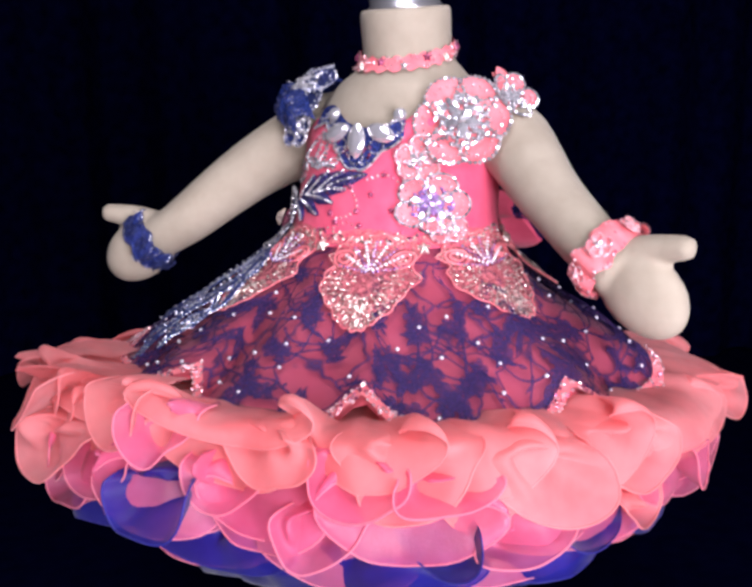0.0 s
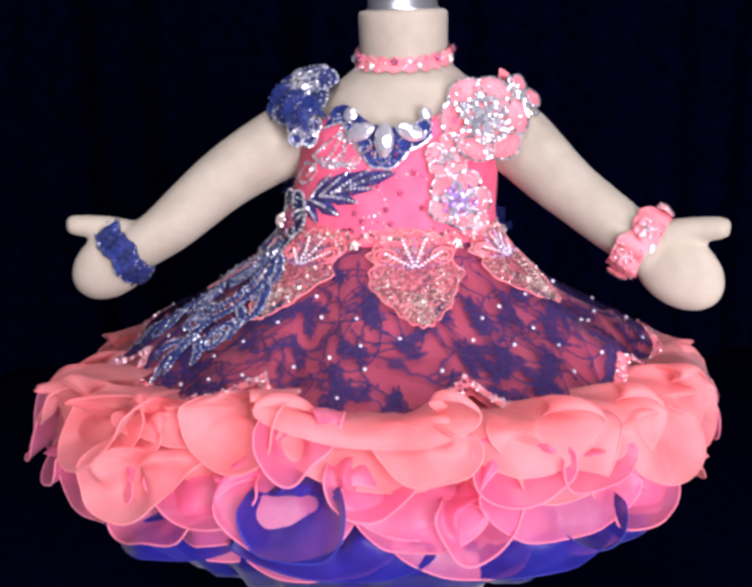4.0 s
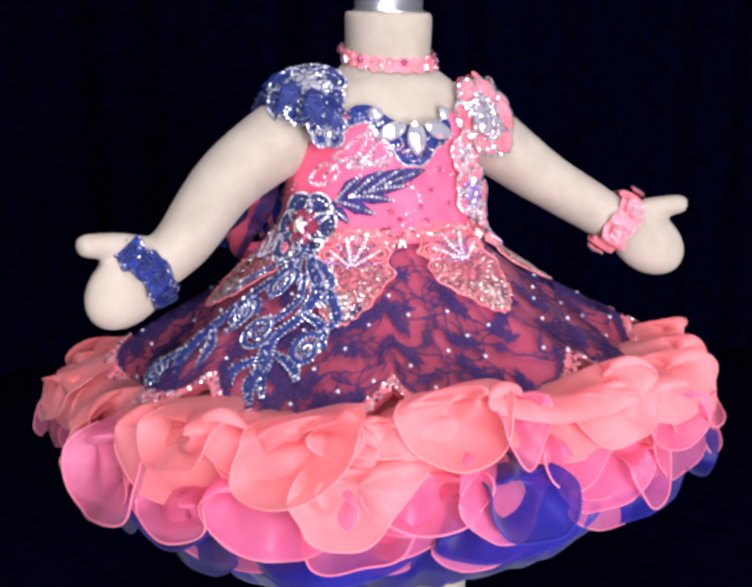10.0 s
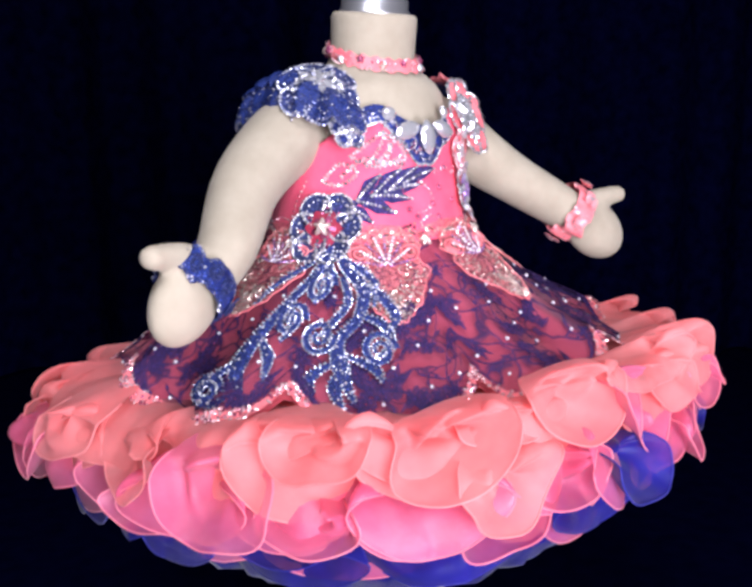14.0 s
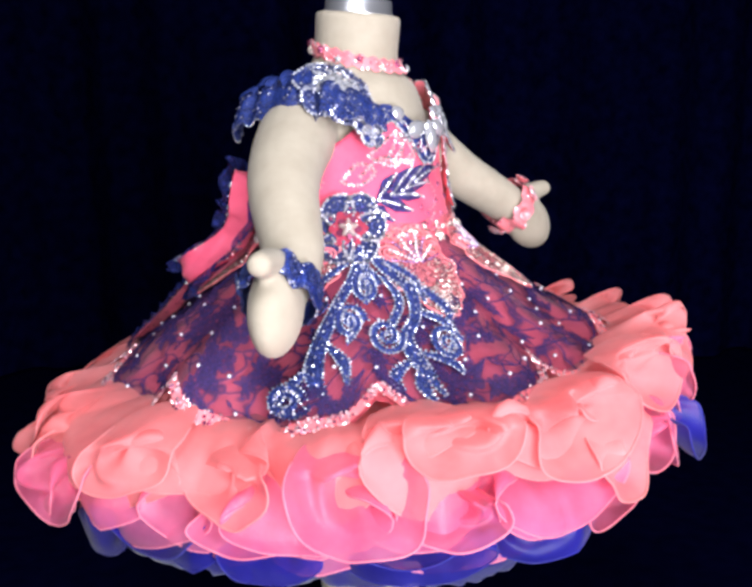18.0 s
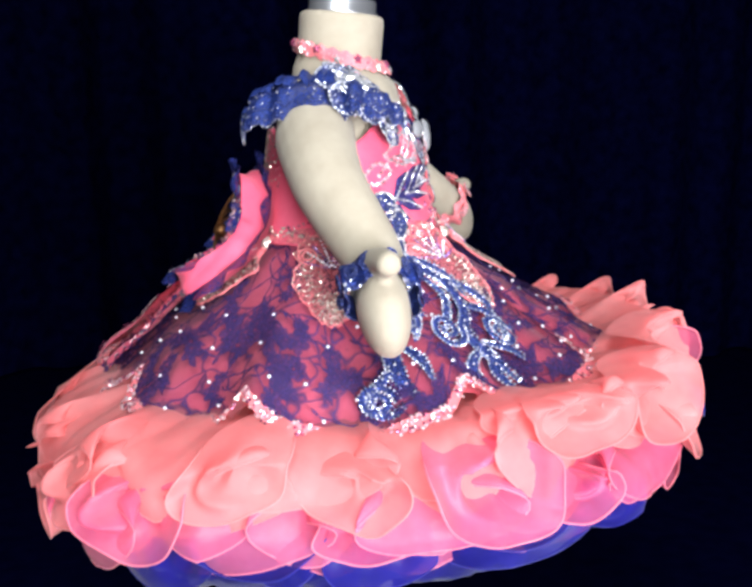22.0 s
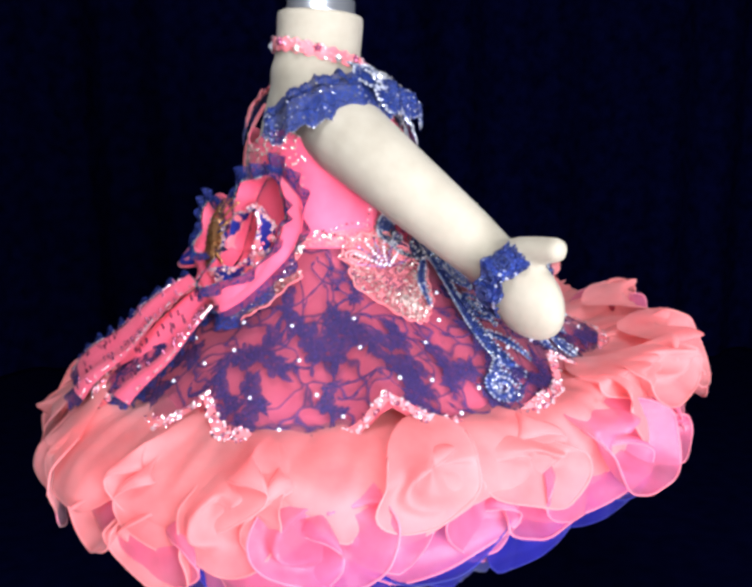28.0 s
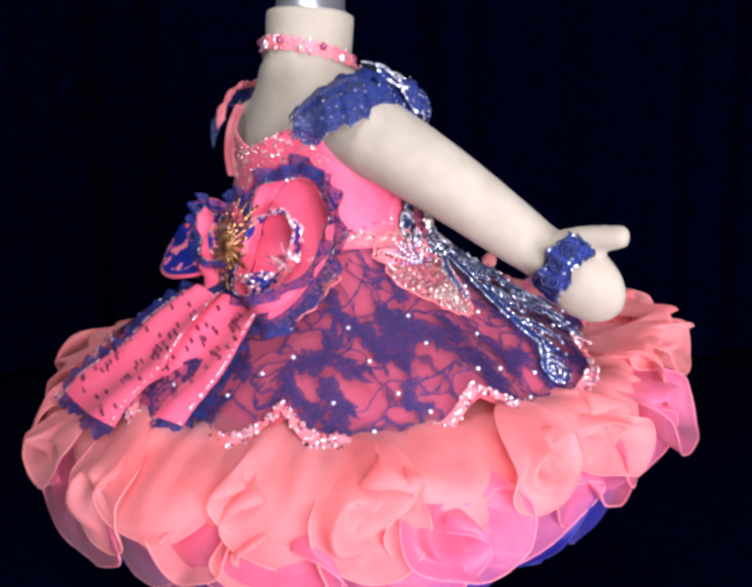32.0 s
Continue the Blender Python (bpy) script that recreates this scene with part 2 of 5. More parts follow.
def smooth_path(points, n):
    """A soft curve through a few points."""
    pts = [Vector(p) for p in points]
    out = []
    for i in range(n + 1):
        x = i / n * (len(pts) - 1)
        k = min(int(x), len(pts) - 2)
        u = x - k
        p0, p1, p2, p3 = pts[max(k - 1, 0)], pts[k], pts[k + 1], pts[min(k + 2, len(pts) - 1)]
        out.append(0.5 * ((2 * p1) + (p2 - p0) * u + (2 * p0 - 5 * p1 + 4 * p2 - p3) * u * u + (3 * p1 - p0 - 3 * p2 + p3) * u ** 3))
    return out


MOVERS = []      # every thing that turns with the stand


def moving(ob):
    MOVERS.append(ob)
    return ob


# ---- the room: floor, curtain, walls, ceiling ----
def slab(name, lo, hi, mat):
    bm = bmesh.new()
    bmesh.ops.create_cube(bm, size=1.0)
    for v in bm.verts:
        v.co = Vector([(a + b) / 2 + c * (b - a) for a, b, c in zip(lo, hi, v.co)])
    ob = part(name, bm, mat)
    for p in ob.data.polygons:
        p.use_smooth = False
    return tagged(ob, kind="structure")


def room():
    tagged(slab("floor", (-2.6, -2.4, -0.1), (2.6, 2.0, 0.0), "black"), label="black matt floor")
    tagged(slab("wall_back", (-2.6, 1.7, 0.0), (2.6, 1.8, 2.6), "black"), label="black wall behind the curtain")
    tagged(slab("wall_front", (-2.6, -2.5, 0.0), (2.6, -2.4, 2.6), "black"), label="plain black wall")
    tagged(slab("wall_west", (-2.7, -2.5, 0.0), (-2.6, 1.8, 2.6), "black"), label="plain black wall")
    tagged(slab("wall_east", (2.6, -2.5, 0.0), (2.7, 1.8, 2.6), "black"), label="plain black wall")
    tagged(slab("ceiling", (-2.6, -2.4, 2.6), (2.6, 1.8, 2.7), "black"), label="plain black ceiling")
    bm = bmesh.new()

    def drape(u, v):
        x = -2.3 + 4.6 * u
        fold = 0.045 * math.sin(x * 17 + 1.3 * math.sin(x * 5.1)) + 0.02 * math.sin(x * 41 + 2)
        return Vector((x, 1.25 + fold * (1.1 - 0.4 * v), 0.01 + 2.45 * v))
    sheet(bm, drape, 260, 6)
    tagged(part("backdrop", bm, "velvet"), label="black velvet curtain hanging in soft folds", kind="structure")


# ---- the dress form: one plain shape ----
def dress_form():
    bm = bmesh.new()
    rings = [(0.345, 0.070, 0.062), (0.40, 0.085, 0.076), (0.48, 0.082, 0.072), (0.52, 0.080, 0.066), (0.56, 0.079, 0.060), (0.585, 0.078, 0.057),
             (0.602, 0.077, 0.052), (0.616, 0.070, 0.048), (0.628, 0.058, 0.045), (0.638, 0.046, 0.0415), (0.644, 0.0388, 0.0380), (0.652, 0.0372, 0.0365), (0.6855, 0.0380, 0.0370), (0.6875, 0.0366, 0.0356)]

    def torso(u, v):
        x = v * (len(rings) - 1)
        k = min(int(x), len(rings) - 2)
        z, a, b = (p + (q - p) * (x - k) for p, q in zip(rings[k], rings[k + 1]))
        t = 2 * math.pi * u
        lean = 0.10 * ease(0.625, 0.645, z)      # the neck leans forward
        return Vector((a * math.cos(t) - sway(z), b * math.sin(t) - lean * (z - 0.655) + 0.035 * lean, z + lean * b * math.sin(t)))
    rows = sheet(bm, torso, 40, 48, closed=True)
    bm.faces.new([r[0] for r in rows][::-1])
    bm.faces.new([r[-1] for r in rows])
    for s in (-1, 1):
        reach = Vector((-0.015, 0.009, -0.001)) if s < 0 else Vector((-0.009, -0.0045, -0.001))
        elbow = Vector((-0.151, -0.016, 0.5525)) if s < 0 else Vector((0.134, -0.031, 0.5435))
        arm = smooth_path([(s * 0.050, 0.010, 0.592), (s * 0.089, 0.008 if s < 0 else 0.004, 0.583 if s > 0 else 0.587), elbow, Vector((s * 0.188, -0.062, 0.509)) + 0.8 * reach, Vector((s * 0.212, -0.072, 0.494)) + reach], 20)
        rad = [lerp_table([(0, 0.030), (0.3, 0.0305 if s > 0 else 0.0322), (0.55, 0.0238 if s > 0 else 0.0265), (0.8, 0.0208), (1, 0.0205)], i / 20)[0] for i in range(21)]
        tube(bm, arm, rad, 18)
        # mitten hand, flattened front to back, and its thumb
        a, b = reach + Vector((s * 0.205, -0.069, 0.500)), reach + Vector((s * 0.250, -0.086, 0.4665))
        d = (b - a).normalized()
        n = Vector((s * -0.40, -0.85, 0.15))
        n = (n - d * n.dot(d)).normalized()
        w = d.cross(n)
        bmesh.ops.create_uvsphere(bm, u_segments=20, v_segments=14, radius=1.0, matrix=Matrix.Translation((a + b) / 2) @ Matrix((
            (*(0.0385 * d),), (*(0.0275 * w),), (*(0.0175 * n),))).transposed().to_4x4())
        tube(bm, smooth_path([Vector((s * 0.206, -0.068, 0.503)) + reach, Vector((s * 0.232, -0.077, 0.513)) + reach, Vector((s * 0.256, -0.086, 0.5165)) + reach, Vector((s * 0.262, -0.0885, 0.517)) + reach], 10),
             [0.013, 0.0125, 0.012, 0.011, 0.0102, 0.0095, 0.009, 0.0085, 0.0075, 0.006, 0.003], 12)
        # legs down to the floor
        tube(bm, [(s * 0.038, 0.0, 0.37), (s * 0.042, 0.0, 0.24), (s * 0.044, -0.004, 0.06), (s * 0.044, -0.006, 0.012)], [0.034, 0.030, 0.026, 0.026], 16)
        bmesh.ops.create_uvsphere(bm, u_segments=14, v_segments=10, radius=1.0, matrix=pose(s * 0.044, -0.022, 0.022) @ Matrix.Diagonal((0.026, 0.045, 0.022, 1)))
    ob = part("dress_form", bm, "linen")
    mod = ob.modifiers.new("remesh", "REMESH")
    mod.mode, mod.voxel_size, mod.use_smooth_shade = "VOXEL", 0.0028, True
    sm = ob.modifiers.new("smooth", "SMOOTH")
    sm.factor, sm.iterations = 0.5, 6
    moving(tagged(ob, label="cream linen child dress form with open arms and mitten ends", category="dress form"))

    bm = bmesh.new()
    prof = [(0.0, 0.7005), (0.025, 0.7005), (0.0280, 0.6998), (0.0292, 0.698), (0.0292, 0.690), (0.0306, 0.689), (0.0306, 0.6860), (0.0, 0.6860)]
    sheet(bm, lambda u, v: Vector((prof[round(v * 7)][0] * math.cos(2 * math.pi * u), prof[round(v * 7)][0] * math.sin(2 * math.pi * u), prof[round(v * 7)][1])), 48, 7, closed=True)
    bmesh.ops.remove_doubles(bm, verts=bm.verts, dist=1e-5)
    bmesh.ops.transform(bm, matrix=Matrix.Translation((0, 0.0005, 0.687)) @ Matrix.Rotation(0.10, 4, "X") @ Matrix.Translation((0, 0, -0.687)), verts=bm.verts)
    cap = part("neck_cap", bm, "chrome")
    moving(tagged(cap, label="polished chrome cap on the neck of the form", category="neck cap"))


# ---- ruffles ----
SHIFT, TILT = Vector((-0.026, -0.013, 0.0)), 0.11      # the ruffles hang off centre and higher at the front


# how far the ruffles stand out, more or less, by bearing
SPREAD = [(-180, -0.014), (-155, -0.018), (-126, 0.008), (-87, -0.018), (-53, 0.002), (-34, -0.004), (0, -0.006), (24, 0.026), (59, -0.004), (95, -0.016), (127, 0.000), (146, 0.012), (180, -0.014)]


def ease(a, b, x):
    x = min(1.0, max(0.0, (x - a) / (b - a)))
    return x * x * (3 - 2 * x)


def hang(p):
    r = math.hypot(p.x, p.y)
    k = 1 + lerp_table(SPREAD, math.degrees(math.atan2(p.y, p.x)))[0] * min(1.0, max(0.0, (r - 0.17) / 0.1)) / max(r, 0.01)
    z = p.z - TILT * p.y * ease(0.18, 0.30, r)
    z += 0.007 * max(0.0, -p.y / max(r, 0.01)) * ease(0.345, 0.385, p.z) * ease(0.13, 0.24, r)
    k -= (1.2 + 0.3 * p.y / max(r, 0.01)) * max(0.0, 0.340 - z) * ease(0.235, 0.285, r)
    return Vector((p.x * k + SHIFT.x, p.y * k + SHIFT.y, z))


# folds of a tier: bearing, middle height, half height
UPPER = [(-168, 0.374, 0.026), (-152, 0.376, 0.036), (-132, 0.394, 0.031), (-115, 0.382, 0.026), (-90, 0.398, 0.032), (-72, 0.394, 0.028), (-57, 0.380, 0.027), (-42, 0.390, 0.036), (-23, 0.390, 0.029),
         (16, 0.390, 0.031), (42, 0.384, 0.030), (86, 0.386, 0.030), (107, 0.388, 0.036), (128, 0.396, 0.034), (151, 0.386, 0.032), (174, 0.384, 0.031)]
LOWER = [(-167, 0.340, 0.022), (-149, 0.352, 0.026), (-132, 0.343, 0.024), (-117, 0.350, 0.026), (-101, 0.332, 0.022), (-83, 0.356, 0.030), (-68, 0.346, 0.031), (-46, 0.333, 0.024), 
         (-8, 0.340, 0.024), (15, 0.346, 0.026), (60, 0.346, 0.026), (82, 0.338, 0.026), (124, 0.352, 0.024), (140, 0.352, 0.027), (159, 0.360, 0.030), (177, 0.345, 0.024)]
LOWEST = [(-175, 0.326, 0.016), (-158, 0.322, 0.020), (-136, 0.318, 0.018), (-110, 0.322, 0.020), (-92, 0.318, 0.018), (-66, 0.322, 0.020), (-40, 0.318, 0.018), (-14, 0.322, 0.018), (12, 0.320, 0.018), (38, 0.322, 0.018),
          (66, 0.320, 0.018), (94, 0.326, 0.018), (118, 0.328, 0.020), (140, 0.330, 0.020), (162, 0.332, 0.020)]
BLUE = [(-170, 0.318, 0.020), (-145, 0.316, 0.024), (-118, 0.314, 0.020), (-88, 0.318, 0.026), (-60, 0.320, 0.030), (-30, 0.314, 0.020), (0, 0.314, 0.020), (32, 0.314, 0.020), (64, 0.314, 0.020), (96, 0.322, 0.020), (126, 0.326, 0.022), (156, 0.330, 0.026), (178, 0.328, 0.024)]

# single lobes of the ruffles: cloth, bearing, distance from the middle, height, half width, half height, hollow
CURLS = [
    ("coral", -171, 0.286, 0.372, 0.038, 0.029, 0.014), ("pink", -169, 0.284, 0.342, 0.036, 0.024, 0.026), ("pink", -152, 0.302, 0.364, 0.044, 0.042, 0.030), ("coral", -139, 0.288, 0.390, 0.036, 0.027, 0.020),
    ("coral", -143, 0.266, 0.393, 0.038, 0.018, 0.004), ("pink", -141, 0.288, 0.345, 0.036, 0.024, 0.030), ("coral", -122, 0.290, 0.386, 0.040, 0.032, 0.032), ("coral", -113, 0.268, 0.387, 0.036, 0.017, 0.004),
    ("pink", -114, 0.280, 0.328, 0.037, 0.025, 0.024), ("pink", -105, 0.288, 0.352, 0.037, 0.024, 0.026), ("coral", -101, 0.282, 0.394, 0.040, 0.032, 0.026), ("blue", -92, 0.306, 0.342, 0.036, 0.031, 0.030),
    ("pink", -92, 0.291, 0.384, 0.024, 0.028, 0.022), ("coral", -114, 0.294, 0.357, 0.040, 0.032, 0.012), ("pink", -64, 0.291, 0.370, 0.032, 0.026, 0.020), ("pink", -83, 0.286, 0.357, 0.030, 0.027, 0.020), ("coral", -76, 0.284, 0.380, 0.038, 0.026, 0.008), ("pink", -69, 0.290, 0.337, 0.031, 0.029, 0.024),
    ("coral", -58, 0.284, 0.378, 0.044, 0.032, 0.008), ("blue", -54, 0.284, 0.334, 0.024, 0.028, 0.024), ("pink", -53, 0.292, 0.367, 0.036, 0.015, 0.020), ("pink", -43, 0.288, 0.335, 0.034, 0.020, 0.026),
    ("coral", -40, 0.286, 0.372, 0.043, 0.033, 0.006), ("coral", -24, 0.284, 0.378, 0.042, 0.030, 0.018), ("coral", -21, 0.284, 0.340, 0.034, 0.022, 0.026), ("pink", -4, 0.288, 0.362, 0.038, 0.030, 0.024),
    ("coral", 16, 0.284, 0.384, 0.040, 0.028, 0.012), ("coral", 42, 0.284, 0.380, 0.040, 0.030, 0.014), ("pink", 64, 0.286, 0.352, 0.038, 0.028, 0.024), ("coral", 82, 0.284, 0.384, 0.038, 0.030, 0.014),
    ("coral", 104, 0.286, 0.384, 0.044, 0.038, 0.004), ("coral", 122, 0.288, 0.364, 0.032, 0.022, 0.045), ("coral", 134, 0.290, 0.360, 0.035, 0.030, 0.055), ("coral", 147, 0.284, 0.382, 0.036, 0.028, 0.012),
    ("pink", 159, 0.297, 0.370, 0.044, 0.030, 0.026), ("coral", 173, 0.286, 0.390, 0.038, 0.031, 0.008), ("blue", 174, 0.276, 0.336, 0.054, 0.026, 0.016), ("blue", 112, 0.262, 0.335, 0.050, 0.026, 0.020),
    ("blue", -146, 0.274, 0.326, 0.048, 0.024, 0.020), ("blue", -30, 0.274, 0.330, 0.040, 0.022, 0.020)]


def curl(parent, spec, rng):
    """One round lobe of a ruffle: the cloth flows in over its top and hangs down to a corded rim, with a fold that winds into its hollow."""
    mat, deg, r, z, w, h, hollow = spec
    e_r = Vector((math.cos(radians(deg)), math.sin(radians(deg)), 0))
    e_t = Vector((-e_r.y, e_r.x, 0))
    c = e_r * r + Vector((0, 0, z))
    lean, seed = rng.uniform(-0.5, 0.5), rng.uniform(0, 100)
    twist, swirl = rng.uniform(-0.5, 0.5), rng.choice((0.4, 2.7)) + rng.uniform(-0.5, 0.5)

    def rim(a):
        ca, sa = math.cos(a), math.sin(a)
        wob = 1 + 0.20 * noise.noise((1.3 * ca + seed, 1.3 * sa, 0.5)) + 0.05 * math.sin(3 * a + seed)
        x = w * wob * (ca + lean * sa * 0.6)
        up = h * wob * (sa if sa < 0 else 0.60 * sa)
        out = 0.009 * -sa - 0.052 * max(0, sa) ** 1.7 + 0.020 * twist * ca
        out -= (x * x) / (2 * r)
        return x, up, out

    def at(u, v):
        a = 2 * math.pi * u
        x, up, out = rim(a)
        k = v ** 0.85
        sag = 0.10 * h * (1 - k * k)
        dip = -hollow * (1 - k ** 2.2) * (1.0 if math.sin(a) < 0.3 else 0.75)
        turn = math.cos(a - swirl - 2.2 * (k - 0.5))
        dip += (0.15 if mat == "blue" else 0.62) * (hollow + 0.012) * math.exp(-((k - 0.50 - 0.10 * math.sin(a + seed)) / 0.15) ** 2) * max(0.0, turn)
        fold = 0.0040 * math.sin(2.5 * a + seed) * k * (1 - k) * 4
        p = hang(c + e_t * (x * k) + Vector((0, 0, up * k + sag)) + e_r * (out * k * k + dip + fold))
        return p + 0.004 * noise.noise_vector(p * 24.0 + Vector((seed, 0, 0)))
    bm = bmesh.new()
    rows = sheet(bm, at, 48, 18, closed=True)
    bmesh.ops.remove_doubles(bm, verts=[q[0] for q in rows], dist=1e-4)
    ob = part("ruffle_curl", bm, mat, parent)
    bm = bmesh.new()
    tube(bm, [at((-215 + 250 * k / 40) / 360, 1.0) for k in range(41)], 0.0007, 6)
    part("corded_edge", bm, "edge_blue" if mat == "blue" else "edge_pink" if mat == "pink" else "edge", ob)


def ruffle_tier(name, parent, mat, label, inner, shoulder, reach, folds, loop, rng, inset=0.020, bulge=0.006, lip=0.003, wrinkle=0.003):
    """A gathered band: smooth from the inner ring to its shoulder, then thrown into round lobes that hang outward, with the cloth drawn in and up between them."""
    r0, z0 = inner
    r1, z1 = shoulder
    s1 = rng.uniform(0, 50)
    n_f = len(folds)
    folds = [(d + 5.0 * noise.noise((i * 3.1, s1, 1.0)), z, h) for i, (d, z, h) in enumerate(folds)]

    # one fold of the edge from lobe to lobe: how far along, how high, how far out; the first lobe lies over the next one
    per = 36
    weave = smooth_path([(0, -1.0, 0.2), (0.30, -0.85, 0.6), (0.42 + 0.16 * loop, -0.15, 0.7), (0.30 + 0.16 * loop, 0.80, 0.2), (0.32, 0.72, -0.5), (0.50, -0.05, -1.0), (0.72, -0.75, -0.5), (1.0, -1.0, 0.2)], per)

    def lobe(i):
        """Of one lobe: how far it stands out, how much its edge is flung about, how large it is."""
        return (0.018 * noise.noise((i * 2.7, s1, 11.0)), noise.noise((i * 1.9, s1, 9.0)), 1 + 0.5 * noise.noise((i * 2.3, s1, 5.0)))

    def edge(i, q):
        (d0, za, ha), (d1, zb, hb) = folds[i], folds[(i + 1) % n_f]
        d1 += 360 if d1 < d0 else 0
        (oa, la, ka), (ob, lb, kb) = lobe(i), lobe((i + 1) % n_f)
        f = q / per
        over = noise.noise((i * 4.3, s1, 3.0)) > 0
        w = weave[q] if over else weave[per - q]
        go = w.x if over else 1 - w.x
        k = ease(0.0, 1.0, f)
        lean = la + (lb - la) * k
        t = d0 + (d1 - d0) * f
        b = d0 + (d1 - d0) * (f + (go - f) * (1 + 0.5 * lean) * min(1.0, 26 / (d1 - d0)))
        h = ha * ka + (hb * kb - ha * ka) * k
        z = za + (zb - za) * k + h * (w.y if w.y < 0 else w.y * (0.31 + 0.30 * lean))
        out = oa + (ob - oa) * k
        full = reach + out
        return t, b, full + (inset if w.z < 0 else 0.012) * w.z, z, min(1.0, max(0.0, 1 + w.z)), full

    n, m = n_f * per, 22
    pts = np.zeros((n, m + 1, 3))
    for i in range(n_f):
        for q in range(per):
            t, b, r, z, low, full = edge(i, q)
            swell = bulge * (low - 0.45)
            c1 = (r1, z1 + swell)
            c2 = (full + 0.010 - 0.012 * (1 - low), z1 + 0.7 * swell + max(0.0, z + 0.016 - z1))
            for j in range(m + 1):
                v = j / m
                far = ease(0.15, 1.0, v)
                ang = radians(t + (b - t) * far)
                w0, w1, w2, w3 = (1 - v) ** 3, 3 * v * (1 - v) ** 2, 3 * v * v * (1 - v), v ** 3
                rr = w0 * r0 + w1 * c1[0] + w2 * c2[0] + w3 * r
                zz = w0 * z0 + w1 * c1[1] + w2 * c2[1] + w3 * z
                rr += lip * low * ease(0.80, 1.0, v)
                c = math.sin(math.pi * min(1.0, v / 1.4))
                broad = noise.noise((3.2 * math.cos(ang), 3.2 * math.sin(ang), s1 + v))
                wr = wrinkle * noise.noise((16 * math.cos(ang), 16 * math.sin(ang), v * 3 + s1)) * math.sin(math.pi * v)
                p = hang(Vector(((rr + wr + 0.008 * broad * c) * math.cos(ang), (rr + wr + 0.008 * broad * c) * math.sin(ang), zz + wr + 0.006 * broad * c)))
                soft = noise.noise_vector(p * 13.0 + Vector((s1, 0, 0)))
                pts[i * per + q, j] = p + soft * (0.007 * c)
    faces = []
    cols = m + 1
    for i in range(n):
        i2 = (i + 1) % n
        for j in range(m):
            faces.append((i * cols + j, i2 * cols + j, i2 * cols + j + 1, i * cols + j + 1))
    ob = raw_part(name, [tuple(p) for p in pts.reshape(-1, 3)], faces, mat, parent, label, smooth=True)
    bm = bmesh.new()
    tube(bm, [tuple(p) for p in pts[:, m]], 0.00065, 5, closed=True)
    part("corded_edge", bm, "edge_blue" if mat == "blue" else "edge_pink" if mat == "pink" else "edge", ob)


def between(folds, dz, k):
    """Folds that lie in the gaps of another row."""
    rows = []
    for (d0, za, ha), (d1, zb, hb) in zip(folds, folds[1:]):
        rows.append((0.5 * (d0 + d1), 0.5 * (za + zb) + dz, 0.5 * k * (ha + hb)))
    return rows


